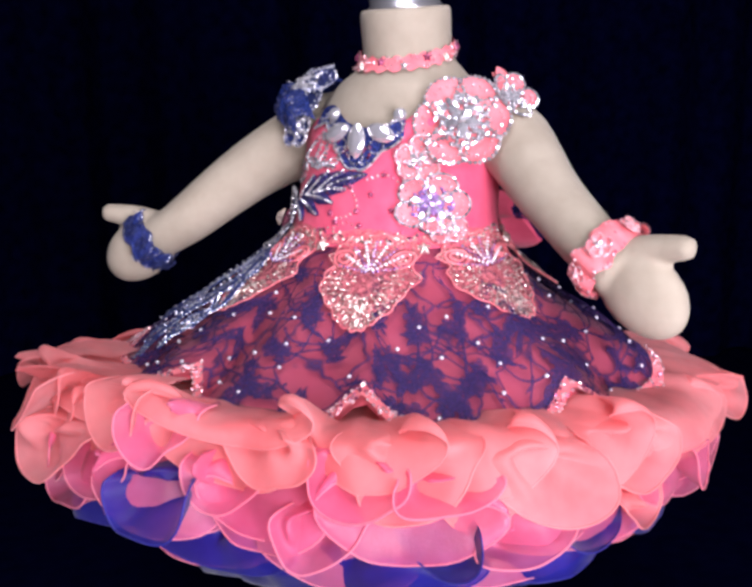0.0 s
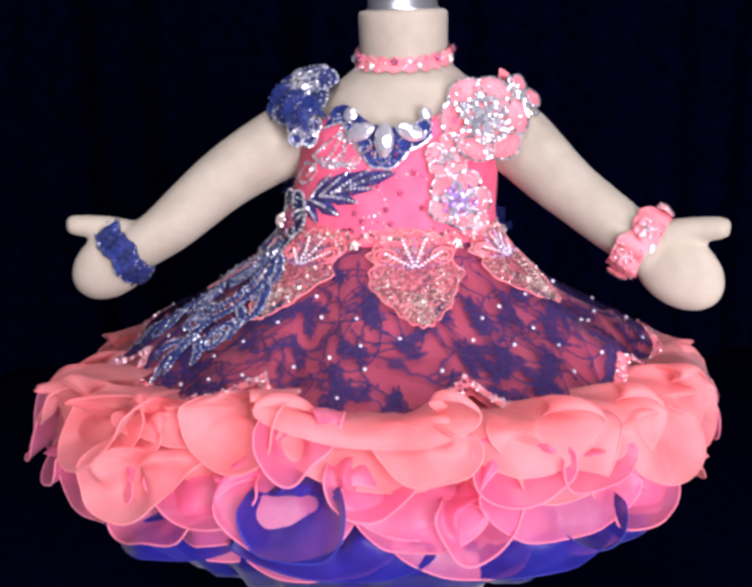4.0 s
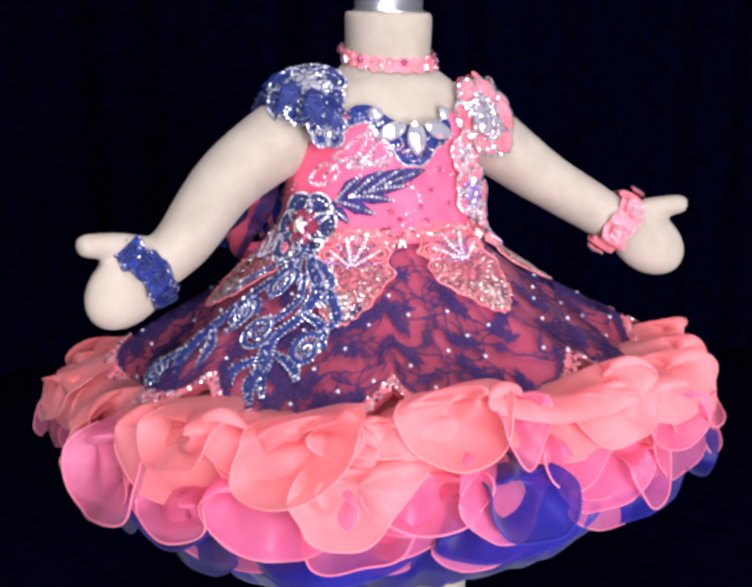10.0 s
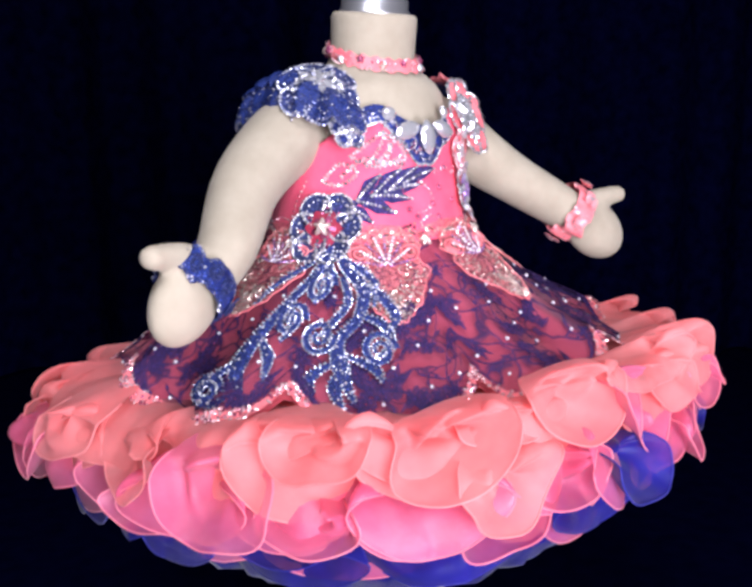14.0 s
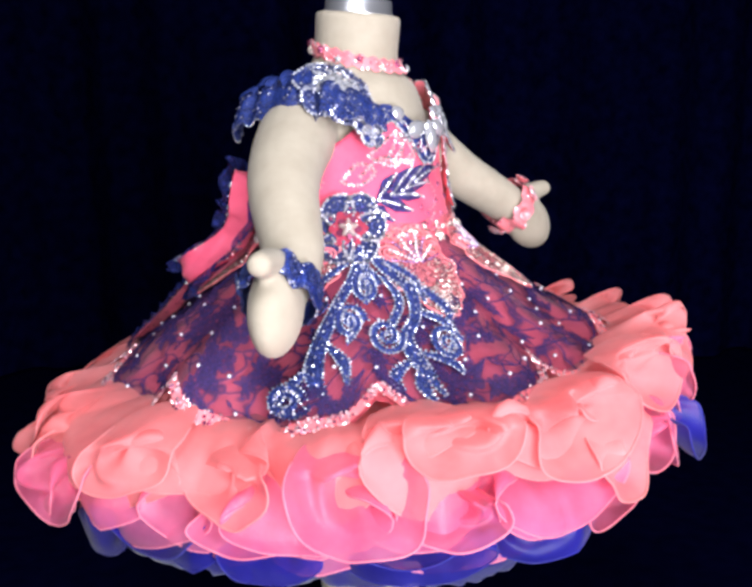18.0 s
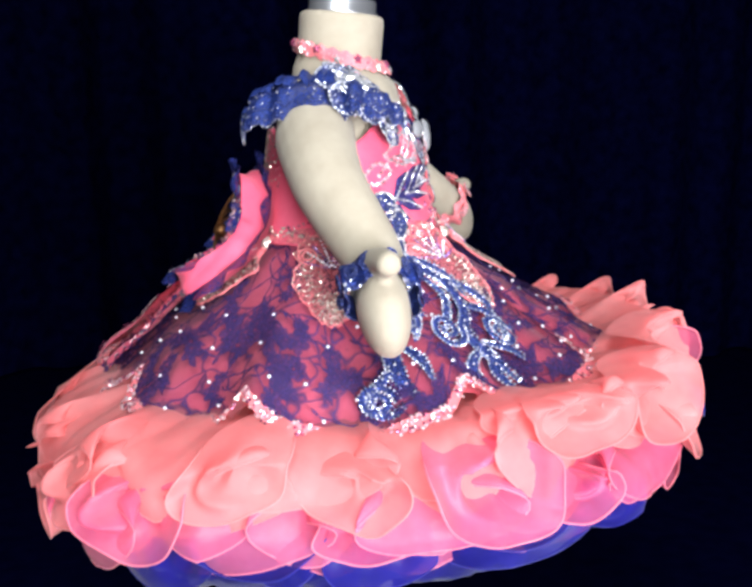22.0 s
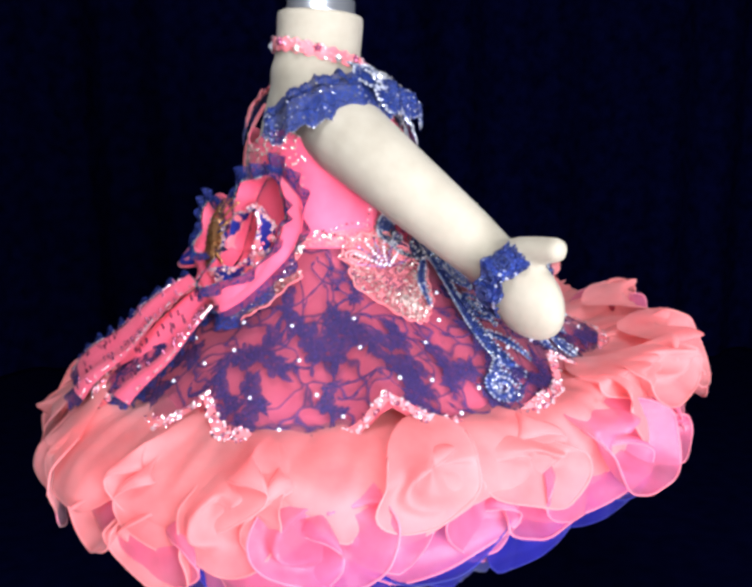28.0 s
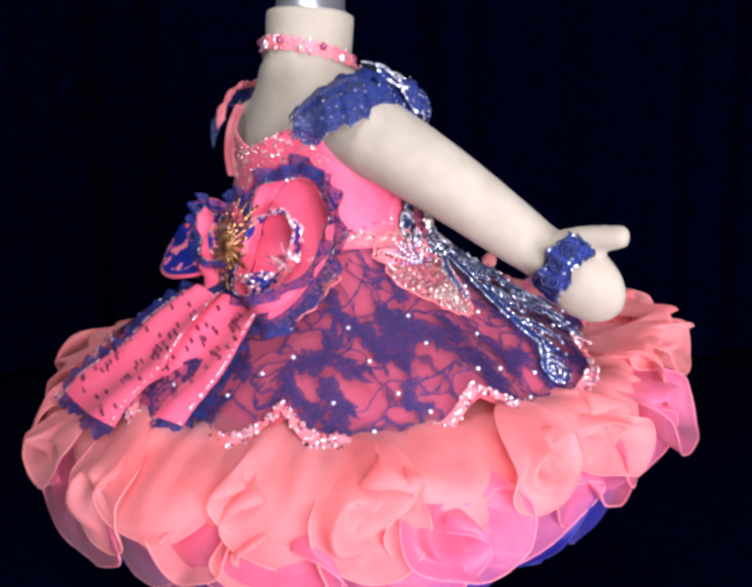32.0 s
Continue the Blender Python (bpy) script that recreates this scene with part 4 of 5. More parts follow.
def bodice_jewels(dress):
    rng = random.Random(8)
    # crystal neckline: three large drops on a royal blue scalloped yoke
    bm = bmesh.new()

    def yoke(u, v):
        d = -142 + 80 * u
        top = neckline(d) + 0.004
        low = top - 0.013 - 0.018 * math.exp(-((d + 94) / 18) ** 2) - 0.0035 * abs(math.sin(radians((d + 94) * 10)))
        return surf(d, top + (low - top) * v, 0.0045)
    sheet(bm, yoke, 60, 6)
    ob = part("yoke", bm, "royal", dress, "royal blue scalloped yoke at the neckline")
    spots = []
    for i in range(90):
        spots.append((yoke(i / 90, 0.97) + Vector((0, -0.001, 0)), surf_normal(-142 + 80 * i / 90, 0.575), 0.0013))
    for i in range(40):
        u = rng.random()
        spots.append((yoke(u, rng.uniform(0.35, 0.85)), surf_normal(-142 + 80 * u, 0.575), 0.0012))
    gems("yoke_beading", spots, "silver", ob)
    spots = []
    for i in range(26):
        u = rng.uniform(0.3, 0.72)
        spots.append((yoke(u, rng.uniform(0.45, 0.8)), surf_normal(-142 + 80 * u, 0.57), 0.0016))
    gems("purple_beading", spots, "dark_stone", ob)
    spots = []
    for d0, z0 in ((-108, 0.5775), (-94, 0.569), (-80, 0.5775), (-122, 0.588), (-68, 0.590)):
        for i in range(15):
            a = 2 * math.pi * i / 15
            d, z = d0 + 5.2 * math.cos(a), z0 + 0.0055 * math.sin(a)
            spots.append((surf(d, z, 0.0062), surf_normal(d, z) + Vector((0.4 * math.sin(9 * i), 0, 0.4 * math.cos(7 * i))), 0.0010))
    gems("ring_beading", spots, "silver", ob)
    drops = []
    for d, tilt, size in ((-111, 1.2, 0.0074), (-94, 0.0, 0.0082), (-77, -1.2, 0.0074)):
        p, u, v, n = on_body(d, 0.5835 + (0.0025 if tilt else -0.002), 0.0085)
        way = v * math.cos(tilt) + u * math.sin(tilt)
        drops.append((p, n, size, way, 1.75))
    drops.append((on_body(-124, 0.600, 0.006)[0], surf_normal(-124, 0.60), 0.0065))
    drops.append((on_body(-66, 0.600, 0.006)[0], surf_normal(-66, 0.60), 0.0055))
    for k, spot in enumerate(drops):
        marquise("crystal_drop", dress, spot, "large clear faceted crystal")
    # rhinestone line up to the strap
    line = [(surf(d, neckline(d) + 0.003, 0.004), surf_normal(d, 0.59)) for d in range(-86, -58, 2)]
    gems("neckline_beading", strung(line, 0.0032, 0.0014), "crystal", dress)

    # shoulder blossoms
    blossom(dress, "shoulder_blossom", (-0.086, -0.026, 0.624), (-0.36, -0.62, 0.70), (0.1, 0.2, 1), 0.034, 6, "blue_cord", "blue_stone", "crystal", "royal blue blossom with silver bead edging", -0.30, 0.0016, scatter=34)
    blossom(dress, "sleeve_blossom", (-0.076, -0.048, 0.590), (-0.25, -0.92, 0.3), (0, 0, 1), 0.016, 5, "royal", "silver", "blue_stone", "dark blue beaded lace below the shoulder blossom", 0.0, 0.0013, scatter=4)
    blossom(dress, "shoulder_blossom", (0.069, -0.042, 0.596), (0.35, -0.85, 0.38), (0.1, 0.2, 1), 0.037, 6, "pink_lace", "crystal", "crystal", "coral pink blossom with crystal heart and bead edging", 0.0, 0.0019, turn=0.3, scatter=26)
    blossom(dress, "shoulder_blossom", (0.096, -0.010, 0.612), (0.75, -0.35, 0.55), (0.1, 0.2, 1), 0.020, 5, "pink_lace", "crystal", "crystal", "coral pink blossom with bead edging", bead=0.0016, turn=0.3, scatter=6)
    c, u, v, n = on_body(-52, 0.568)
    blossom(dress, "bodice_blossom", c, n, v, 0.017, 5, "pink_lace", "pink_stone", "crystal", "small pink blossom with bead edging", 0.1, 0.0015, on=(-52, 0.568), scatter=3)
    c, u, v, n = on_body(-44, 0.533)
    ob = blossom(dress, "bodice_blossom", c, n, v, 0.025, 5, "pink_lace", "silver", "violet_stone", "pink blossom with violet beads and large crystals", 0.1, 0.0017, turn=0.4, on=(-44, 0.533), scatter=9)
    big = [(surf(-44 + 9 * math.sin(1.26 * k), 0.533 + 0.011 * math.cos(1.26 * k), 0.009), n, 0.0030, v * math.cos(1.26 * k) + u * math.sin(1.26 * k), 1.4) for k in range(5)]
    gems("crystal_petal", big, "crystal", ob)
    c, u, v, n = on_body(-36, 0.512)
    blossom(dress, "bodice_blossom", c, n, v, 0.014, 5, "pink_lace", "pink_stone", "pink_stone", "small pink blossom with bead edging", 0.1, on=(-36, 0.512), scatter=3)

    # coral butterfly on the chest: looping bead lines
    bm = bmesh.new()
    loops = [[(-146, 0.568), (-128, 0.585), (-122, 0.572), (-128, 0.560), (-146, 0.568)], [(-128, 0.586), (-118, 0.580), (-110, 0.566), (-122, 0.562), (-132, 0.566)],
             [(-150, 0.552), (-138, 0.566), (-124, 0.562), (-112, 0.560)], [(-136, 0.560), (-130, 0.572), (-126, 0.584)], [(-132, 0.560), (-124, 0.570), (-119, 0.580)], [(-128, 0.559), (-118, 0.564), (-112, 0.569)],
             [(-160, 0.548), (-152, 0.562), (-142, 0.556), (-150, 0.546), (-160, 0.548)]]
    beads = []
    for path in loops:
        l, r = ribbon(bm, path, [0.0009, 0.0009], 0.0032)
        beads += strung(l, 0.0034, 0.0015) + strung(r, 0.0046, 0.0010)
    ob = part("chest_butterfly", bm, "pink_lace", dress, "coral butterfly outlined with silver beads")
    gems("silver_beading", beads, "silver", ob)

    # blue leaf spray
    bm = bmesh.new()
    beads = []
    stem = [(-152, 0.526), (-136, 0.534), (-116, 0.544), (-94, 0.551)]
    l, r = ribbon(bm, stem, [0.002, 0.0025, 0.0025, 0.0012], 0.0035)
    for base, tip, w in (((-140, 0.533), (-128, 0.553), 0.0042), ((-131, 0.537), (-115, 0.557), 0.0044), ((-121, 0.541), (-102, 0.558), 0.0044), ((-112, 0.545), (-84, 0.556), 0.0048), ((-124, 0.539), (-98, 0.543), 0.0042),
                         ((-132, 0.536), (-106, 0.532), 0.0048), ((-139, 0.532), (-116, 0.521), 0.0050), ((-145, 0.529), (-130, 0.514), 0.0045)):
        mid = ((base[0] + tip[0]) / 2, (base[1] + tip[1]) / 2 + 0.0015)
        l, r = ribbon(bm, [base, mid, tip], [0.001, 1.3 * w, 0.0006], 0.0042)
        cen = [((a + b) / 2 + n * 0.0015, n) for (a, n), (b, _) in zip(l, r)]
        beads += strung(cen, 0.0035, 0.0016)
    ob = part("leaf_spray", bm, "violet_cord", dress, "violet blue corded leaf spray with silver beads")
    gems("silver_beading", beads, "silver", ob)

    # large blue blossom at the waist
    c, u, v, n = on_body(-155, 0.510, 0.005)
    blossom(dress, "waist_blossom", c, n, v, 0.032, 6, "blue_cord", "silver", "dark_stone", "royal blue blossom with bead edging and red heart", 0.05, 0.0017, turn=0.5, on=(-155, 0.510))
    bm = bmesh.new()
    rows = sheet(bm, lambda a, k: c + n * (0.0046 - 0.001 * k) + 0.0140 * k * (1 + 0.15 * math.cos(12 * math.pi * a)) * (math.cos(2 * math.pi * a) * u + math.sin(2 * math.pi * a) * v), 36, 3, closed=True)
    part("blossom_heart", bm, "red", dress, "red heart of the blue blossom")
    little_star(dress, c + n * 0.008, n, v, 0.0085, "rose_stone")

    # trailing scrolls below it
    strands = [([(-150, 0.495), (-152, 0.478), (-158, 0.460), (-162, 0.440), (-163, 0.422), (-160, 0.408)], [0.004, 0.006, 0.005, 0.007, 0.009, 0.002]),
               ([(-163, 0.425), (-168, 0.414), (-170, 0.404), (-166, 0.400), (-163, 0.405)], [0.003, 0.005, 0.005, 0.004, 0.002]),
               ([(-146, 0.490), (-140, 0.478), (-134, 0.466), (-136, 0.450), (-141, 0.438), (-140, 0.424), (-137, 0.406)], [0.004, 0.006, 0.007, 0.005, 0.006, 0.008, 0.001]),
               ([(-136, 0.470), (-128, 0.462), (-125, 0.450), (-129, 0.441)], [0.003, 0.006, 0.005, 0.001]),
               ([(-135, 0.452), (-129, 0.446), (-128, 0.436), (-132, 0.428)], [0.003, 0.005, 0.004, 0.001]),
               ([(-139, 0.430), (-133, 0.424), (-131, 0.416)], [0.002, 0.006, 0.001]), ([(-140, 0.428), (-146, 0.420), (-145, 0.410)], [0.002, 0.006, 0.001]),
               ([(-158, 0.458), (-154, 0.446), (-156, 0.436)], [0.002, 0.005, 0.001]), ([(-162, 0.438), (-157, 0.428), (-156, 0.416)], [0.002, 0.006, 0.001]),
               ([(-154, 0.486), (-166, 0.470), (-170, 0.455)], [0.003, 0.004, 0.001]),
               ([(-144, 0.486), (-136, 0.480), (-130, 0.470), (-131, 0.456)], [0.003, 0.005, 0.004, 0.001]), ([(-142, 0.474), (-139, 0.460), (-143, 0.448), (-146, 0.440)], [0.003, 0.004, 0.004, 0.001]),
               ([(-139, 0.426), (-141, 0.414), (-139, 0.402)], [0.003, 0.007, 0.001]), ([(-150, 0.488), (-147, 0.472), (-150, 0.458)], [0.003, 0.005, 0.002])]
    for path, widths in strands:
        bm = bmesh.new()
        l, r = ribbon(bm, path, [0.80 * w for w in widths], 0.0055)
        ob = part("scroll", bm, "scroll_cord", dress, "blue corded scroll with silver beads")
        gems("beading", strung(l, 0.0038, 0.0013) + strung(r, 0.0038, 0.0013) + strung([((a + b) / 2 + n * 0.0022, n) for (a, n), (b, _) in zip(l, r)], 0.0085, 0.0013), "blue_stone", ob)
    for d0, z0, size, turn in ((-149, 0.468, 8, 1), (-155, 0.448, 7, 1), (-146, 0.440, 7, -1), (-131, 0.432, 7, 1), (-168, 0.407, 6, 1)):
        path = []
        for k in range(15):
            a = k * 0.75 * turn
            m = 1 - k / 17
            path.append((d0 + size * 0.62 * m * math.cos(a), z0 + size * 0.0014 * m * math.sin(a)))
        bm = bmesh.new()
        l, r = ribbon(bm, path, [0.0026, 0.0026, 0.0014], 0.0065)
        ob = part("spiral", bm, "scroll_cord", dress, "blue corded spiral with silver beads")
        gems("beading", strung(l, 0.0031, 0.0013) + strung(r, 0.0036, 0.0010), "blue_stone", ob)

    # beaded waist band
    spots, dark = [], []
    for i in range(420):
        d = 360 * rng.random()
        z = 0.503 + 0.010 * rng.random() * (0.5 + 0.5 * math.cos(radians(d * 7)))
        (dark if rng.random() < 0.3 else spots).append((surf(d, z, 0.0042), surf_normal(d, z) + Vector((rng.uniform(-.4, .4), rng.uniform(-.4, .4), rng.uniform(-.3, .5))), rng.uniform(0.001, 0.0017)))
    bm = bmesh.new()
    sheet(bm, lambda u, v: surf(360 * u, 0.499 + (0.008 + 0.006 * abs(math.sin(math.pi * 7 * u))) * v, 0.0036), 180, 3, closed=True)
    band = part("waistband", bm, "rose_lace", dress, "pink lace waistband sewn with beads")
    gems("waist_beading", spots, "rose_stone", band)
    gems("plum_beading", dark, "dark_stone", band)
    for d in (-176, -124, -71, -18, 34, 128):
        motif(dress, d, rng)
    for d in (-101, -48, 8, -152 + 300):
        p, u, v, n = on_body(d, 0.497, 0.006)
        little_star(dress, p, n, v, 0.0062, "rose_stone")
    # beaded panel at the back
    spots = []
    for i in range(260):
        d = rng.uniform(58, 152)
        z = neckline(d) - 0.045 * rng.random() ** 1.5
        spots.append((surf(d, z, 0.004), surf_normal(d, z) + Vector((rng.uniform(-.4, .4), rng.uniform(-.4, .4), rng.uniform(-.3, .5))), rng.uniform(0.0008, 0.0014)))
    gems("back_beading", spots, "rose_stone", dress)
    # small jewelled sprigs on the satin
    for d, z in ((-96, 0.546), (-88, 0.527), (-101, 0.517), (-80, 0.540), (-73, 0.556), (-107, 0.524), (-66, 0.528), (-84, 0.515), (-112, 0.540)):
        p, u, v, n = on_body(d, z, 0.0035)
        little_star(dress, p, n, v, 0.0034, "dark_stone")
    # fine bead lines on the satin
    beads = []
    for path in ([(-100, 0.548), (-92, 0.540), (-88, 0.530), (-94, 0.522), (-102, 0.520)], [(-84, 0.552), (-72, 0.556), (-62, 0.550), (-58, 0.560)], [(-170, 0.548), (-175, 0.530), (-178, 0.512)],
                 [(164, 0.512), (176, 0.517), (190, 0.511)], [(-100, 0.512), (-92, 0.517), (-84, 0.512)]):
        pts = smooth_path([(a, b, 0) for a, b in path], 20)
        beads += strung([(surf(p.x, p.y, 0.0035), surf_normal(p.x, p.y)) for p in pts], 0.0045, 0.0012)
    gems("line_beading", beads, "pink_stone", dress)


# ---- cap sleeves and back straps ----
def sleeves(dress):
    rng = random.Random(2)
    for s, mat, label in ((-1, "sleeve_lace", "royal blue gathered lace cap sleeve with scalloped edge"), (1, "blue_lace", "royal blue lace edge behind the pink blossoms")):
        ridge = smooth_path([(s * 0.050, -0.056, 0.592), (s * 0.068, -0.040, 0.612), (s * 0.076, -0.012, 0.622), (s * 0.076, 0.022, 0.620), (s * 0.069, 0.050 if s < 0 else 0.042, 0.606), (s * 0.060, 0.064 if s < 0 else 0.052, 0.590)], 40)
        width = 0.044 if s < 0 else 0.024
        u_from = 0.0 if s < 0 else 0.42

        def at(u, v):
            u = u_from + (1 - u_from) * u
            x = u * 40
            k = min(int(x), 39)
            p = ridge[k].lerp(ridge[k + 1], x - k)
            out = Vector((s * 1.0, (p.y) * 6.0, 0)).normalized()
            gather = 2.0 * noise.noise((u * 9, s * 3.0, 0.5)) + 0.4 * noise.noise((u * 18, s * 3.0, 2.5 + v))
            full = (0.45 + 0.55 * min(1.0, u * 2.6) - 0.55 * ease(0.78, 1.0, u)) if s < 0 else 1.0
            drop = 0.006 + 0.55 * v
            scal = 0.0030 * abs(math.sin(u * 40)) * v
            gather += 0.22 * math.sin(u * 44 + 3 * noise.noise((u * 6, 0, s)))
            return p + out * (width * full * v * (0.78 + 0.10 * gather) + 0.004 + (0.004 * math.sin(math.pi * v) * (1 + gather) if s < 0 else 0)) + Vector((0, 0, 0.006 - width * full * v * v * 0.58 + 0.0046 * gather * v - scal + (0.006 * math.sin(math.pi * v) if s < 0 else 0)))
        bm = bmesh.new()
        sheet(bm, at, 260, 9)
        ob = part("cap_sleeve", bm, mat, dress, label)
        # corded rings along the scalloped edge, and a cord above them
        bm = bmesh.new()
        for i in range(26 if s < 0 else 16):
            u0 = (i + 0.5) / (26 if s < 0 else 16)
            c, e, f = at(u0, 0.97), at(min(1.0, u0 + 0.01), 0.97), at(u0, 0.85)
            e, f = (e - c).normalized(), (f - c).normalized()
            tube(bm, [c + 0.0030 * (math.cos(2 * math.pi * k / 12) * e + math.sin(2 * math.pi * k / 12) * f) + Vector((0, 0, 0.0008)) for k in range(12)], 0.0006, 5, closed=True)
        for v0 in (0.55, 0.82):
            tube(bm, [at(k / 120, v0 + 0.03 * math.sin(k * 0.9)) + Vector((0, 0, 0.0008)) for k in range(121)], 0.0006, 5)
        part("corded_edging", bm, "blue_cord", ob, "looped cord on the lace", "stuff")
        # second, shorter layer
        bm = bmesh.new()
        sheet(bm, lambda u, v: at((0.38 if s < 0 else 0.0) + (0.62 if s < 0 else 1.0) * u, v * 0.62) + Vector((0, 0, 0.005 + 0.006 * noise.noise((u * 17, s, 7.0)) + 0.003 * noise.noise((u * 43, s, 9.0)))), 120, 6)
        part("sleeve_frill", bm, "sleeve_lace" if s < 0 else "pink_lace", dress, "gathered frill on the shoulder strap")
        spots = []
        for i in range(120):
            u = rng.random()
            spots.append((at(u, rng.uniform(0.3, 1.0)) + Vector((0, 0, 0.0015)), Vector((s * rng.uniform(0, 1), rng.uniform(-.7, .5), 1)), rng.uniform(0.0007, 0.0011)))
        for i in range(90):
            spots.append((at(i / 90, 1.0), Vector((s * .8, -.3, .5)) + Vector((0.5 * math.sin(9 * i), 0.5 * math.sin(5 * i), 0.4 * math.cos(7 * i))), 0.0009))
        gems("sleeve_beading", spots, "blue_stone" if s > 0 else "silver", ob)
        if s < 0:
            continue
        # strap down the back
        bm = bmesh.new()
        back = smooth_path([(s * 0.060, 0.036, 0.612), (s * 0.052, 0.050, 0.592), (s * 0.040, 0.060, 0.570), (s * 0.028, 0.064, 0.552)], 20)
        sheet(bm, lambda u, v: back[round(u * 20)] + Vector((0.018 * (v - 0.5), 0.003 + 0.0015 * math.sin(3 * math.pi * v), 0)), 20, 4)
        part("back_strap", bm, "pink_lace", dress, "coral strap on the open back")


def dress():
    ob = thing("pageant_dress", "coral and royal blue pageant dress with beaded bodice and ruffled skirt", "dress")
    moving(ob)
    ruffled_skirt(ob)
    bodice(ob)
    bodice_jewels(ob)
    sleeves(ob)


# ---- choker, cuffs ----
def choker():
    top = moving(thing("choker", "coral lace choker with small jewelled flowers round the neck", "choker"))

    def at(t, h, off):
        z = 0.6515 + 0.0105 * math.sin(t) + h
        k = 0.0380 + max(0, 0.645 - z) * 0.9 + off
        return Vector((k * math.cos(t), 0.975 * k * math.sin(t) - 0.10 * (z - 0.655) + 0.0035, z))
    bm = bmesh.new()
    sheet(bm, lambda u, v: at(2 * math.pi * u, -0.0055 + 0.011 * v + 0.0012 * math.sin(2 * math.pi * u * 22) * (1 if v > 0.5 else -1) * abs(2 * v - 1), 0.0015 + 0.0015 * math.sin(math.pi * v)), 132, 4, closed=True)
    band = part("band", bm, "pink_lace", top, "coral lace band with wavy edges")
    for k in range(14):
        t = 2 * math.pi * (k + 0.35) / 14
        p = at(t, 0.002 * (-1) ** k, 0.004)
        n = Vector((math.cos(t), math.sin(t), 0.1))
        little_star(top, p, n, (0, 0, 1), 0.0042, ("dark_stone", "rose_stone", "dark_stone", "crystal")[k % 4])
    rng = random.Random(4)
    spots = []
    for i in range(170):
        t = 2 * math.pi * rng.random()
        spots.append((at(t, rng.uniform(-0.006, 0.006), 0.0035), Vector((math.cos(t), math.sin(t), rng.uniform(-.4, .4))), rng.uniform(0.0007, 0.0013)))
    gems("sequin_work", spots, "pink_stone", band)


def cuff(s, mat, bead, label):
    top = moving(thing("wrist_cuff", label, "wrist cuff", "wrist cuffs"))
    c = Vector((-0.233, -0.066, 0.4905)) if s < 0 else Vector((0.192, -0.071, 0.502))
    axis = Vector((s * 0.060, -0.022, -0.040)).normalized()
    n = Vector((s * 0.25, -0.85, 0.30))
    n = (n - axis * n.dot(axis)).normalized()
    w = axis.cross(n)

    def at(u, v):
        t = 2 * math.pi * u
        wave = 0.0016 * math.sin(5 * t + 1) + 0.0008 * math.sin(11 * t)
        r = 0.0245 + 0.0016 * math.sin(8 * t) + 0.0035 * math.sin(math.pi * v) + (0.0014 * abs(2 * v - 1) ** 2 * (1 + math.sin(9 * t)))
        return c + axis * (-0.012 + 0.024 * v + wave) + r * (math.cos(t) * w + 0.92 * math.sin(t) * n)
    bm = bmesh.new()
    sheet(bm, at, 110, 8, closed=True)
    band = part("band", bm, mat, top, "gathered corded lace band")
    if s < 0:
        for k in range(13):
            u0 = (k + 0.5) / 13
            m, e, f = at(u0, 0.5), at(u0 + 0.01, 0.5), at(u0, 0.7)
            o = (m - c).normalized()
            e, f = (e - m).normalized(), (f - m).normalized()
            bm = bmesh.new()
            for ring in (0.0046, 0.0024):
                tube(bm, [m + o * 0.0016 + ring * (math.cos(2 * math.pi * j / 14) * e + 1.25 * math.sin(2 * math.pi * j / 14) * f) for j in range(14)], 0.0008, 5, closed=True)
            part("cord_loop", bm, "blue_cord", band)
        for v0 in (0.06, 0.94):
            bm = bmesh.new()
            tube(bm, [at(j / 90, v0 + 0.05 * math.sin(j * 1.05)) for j in range(90)], 0.0010, 5, closed=True)
            part("cord_edge", bm, "blue_cord", top)
    for k, t in enumerate((0.10, 0.24, 0.38, 0.55, 0.72, 0.88) if s > 0 else ()):
        p = at(t, 0.5)
        o = (p - c).normalized()
        blossom(top, "cuff_rosette", p + o * 0.001, o, axis, 0.0088 if k % 2 else 0.0072, 5, mat, bead, "crystal" if k == 1 else bead, "small corded rosette with beads", 0.0, 0.0006)
    spots = []
    rng = random.Random(6)
    for i in range(110):
        u = rng.random()
        p = at(u, rng.choice((0.05, 0.95, rng.random())))
        spots.append((p, (p - c).normalized(), rng.uniform(0.0008, 0.0015)))
    gems("cuff_beading", spots, bead, band)


# ---- the bow at the back ----
def smooth_at(path, u):
    k = min(int(u * 64), 63)
    return path[k].lerp(path[k + 1], u * 64 - k)


KNOT = 103      # bearing of the bow's knot


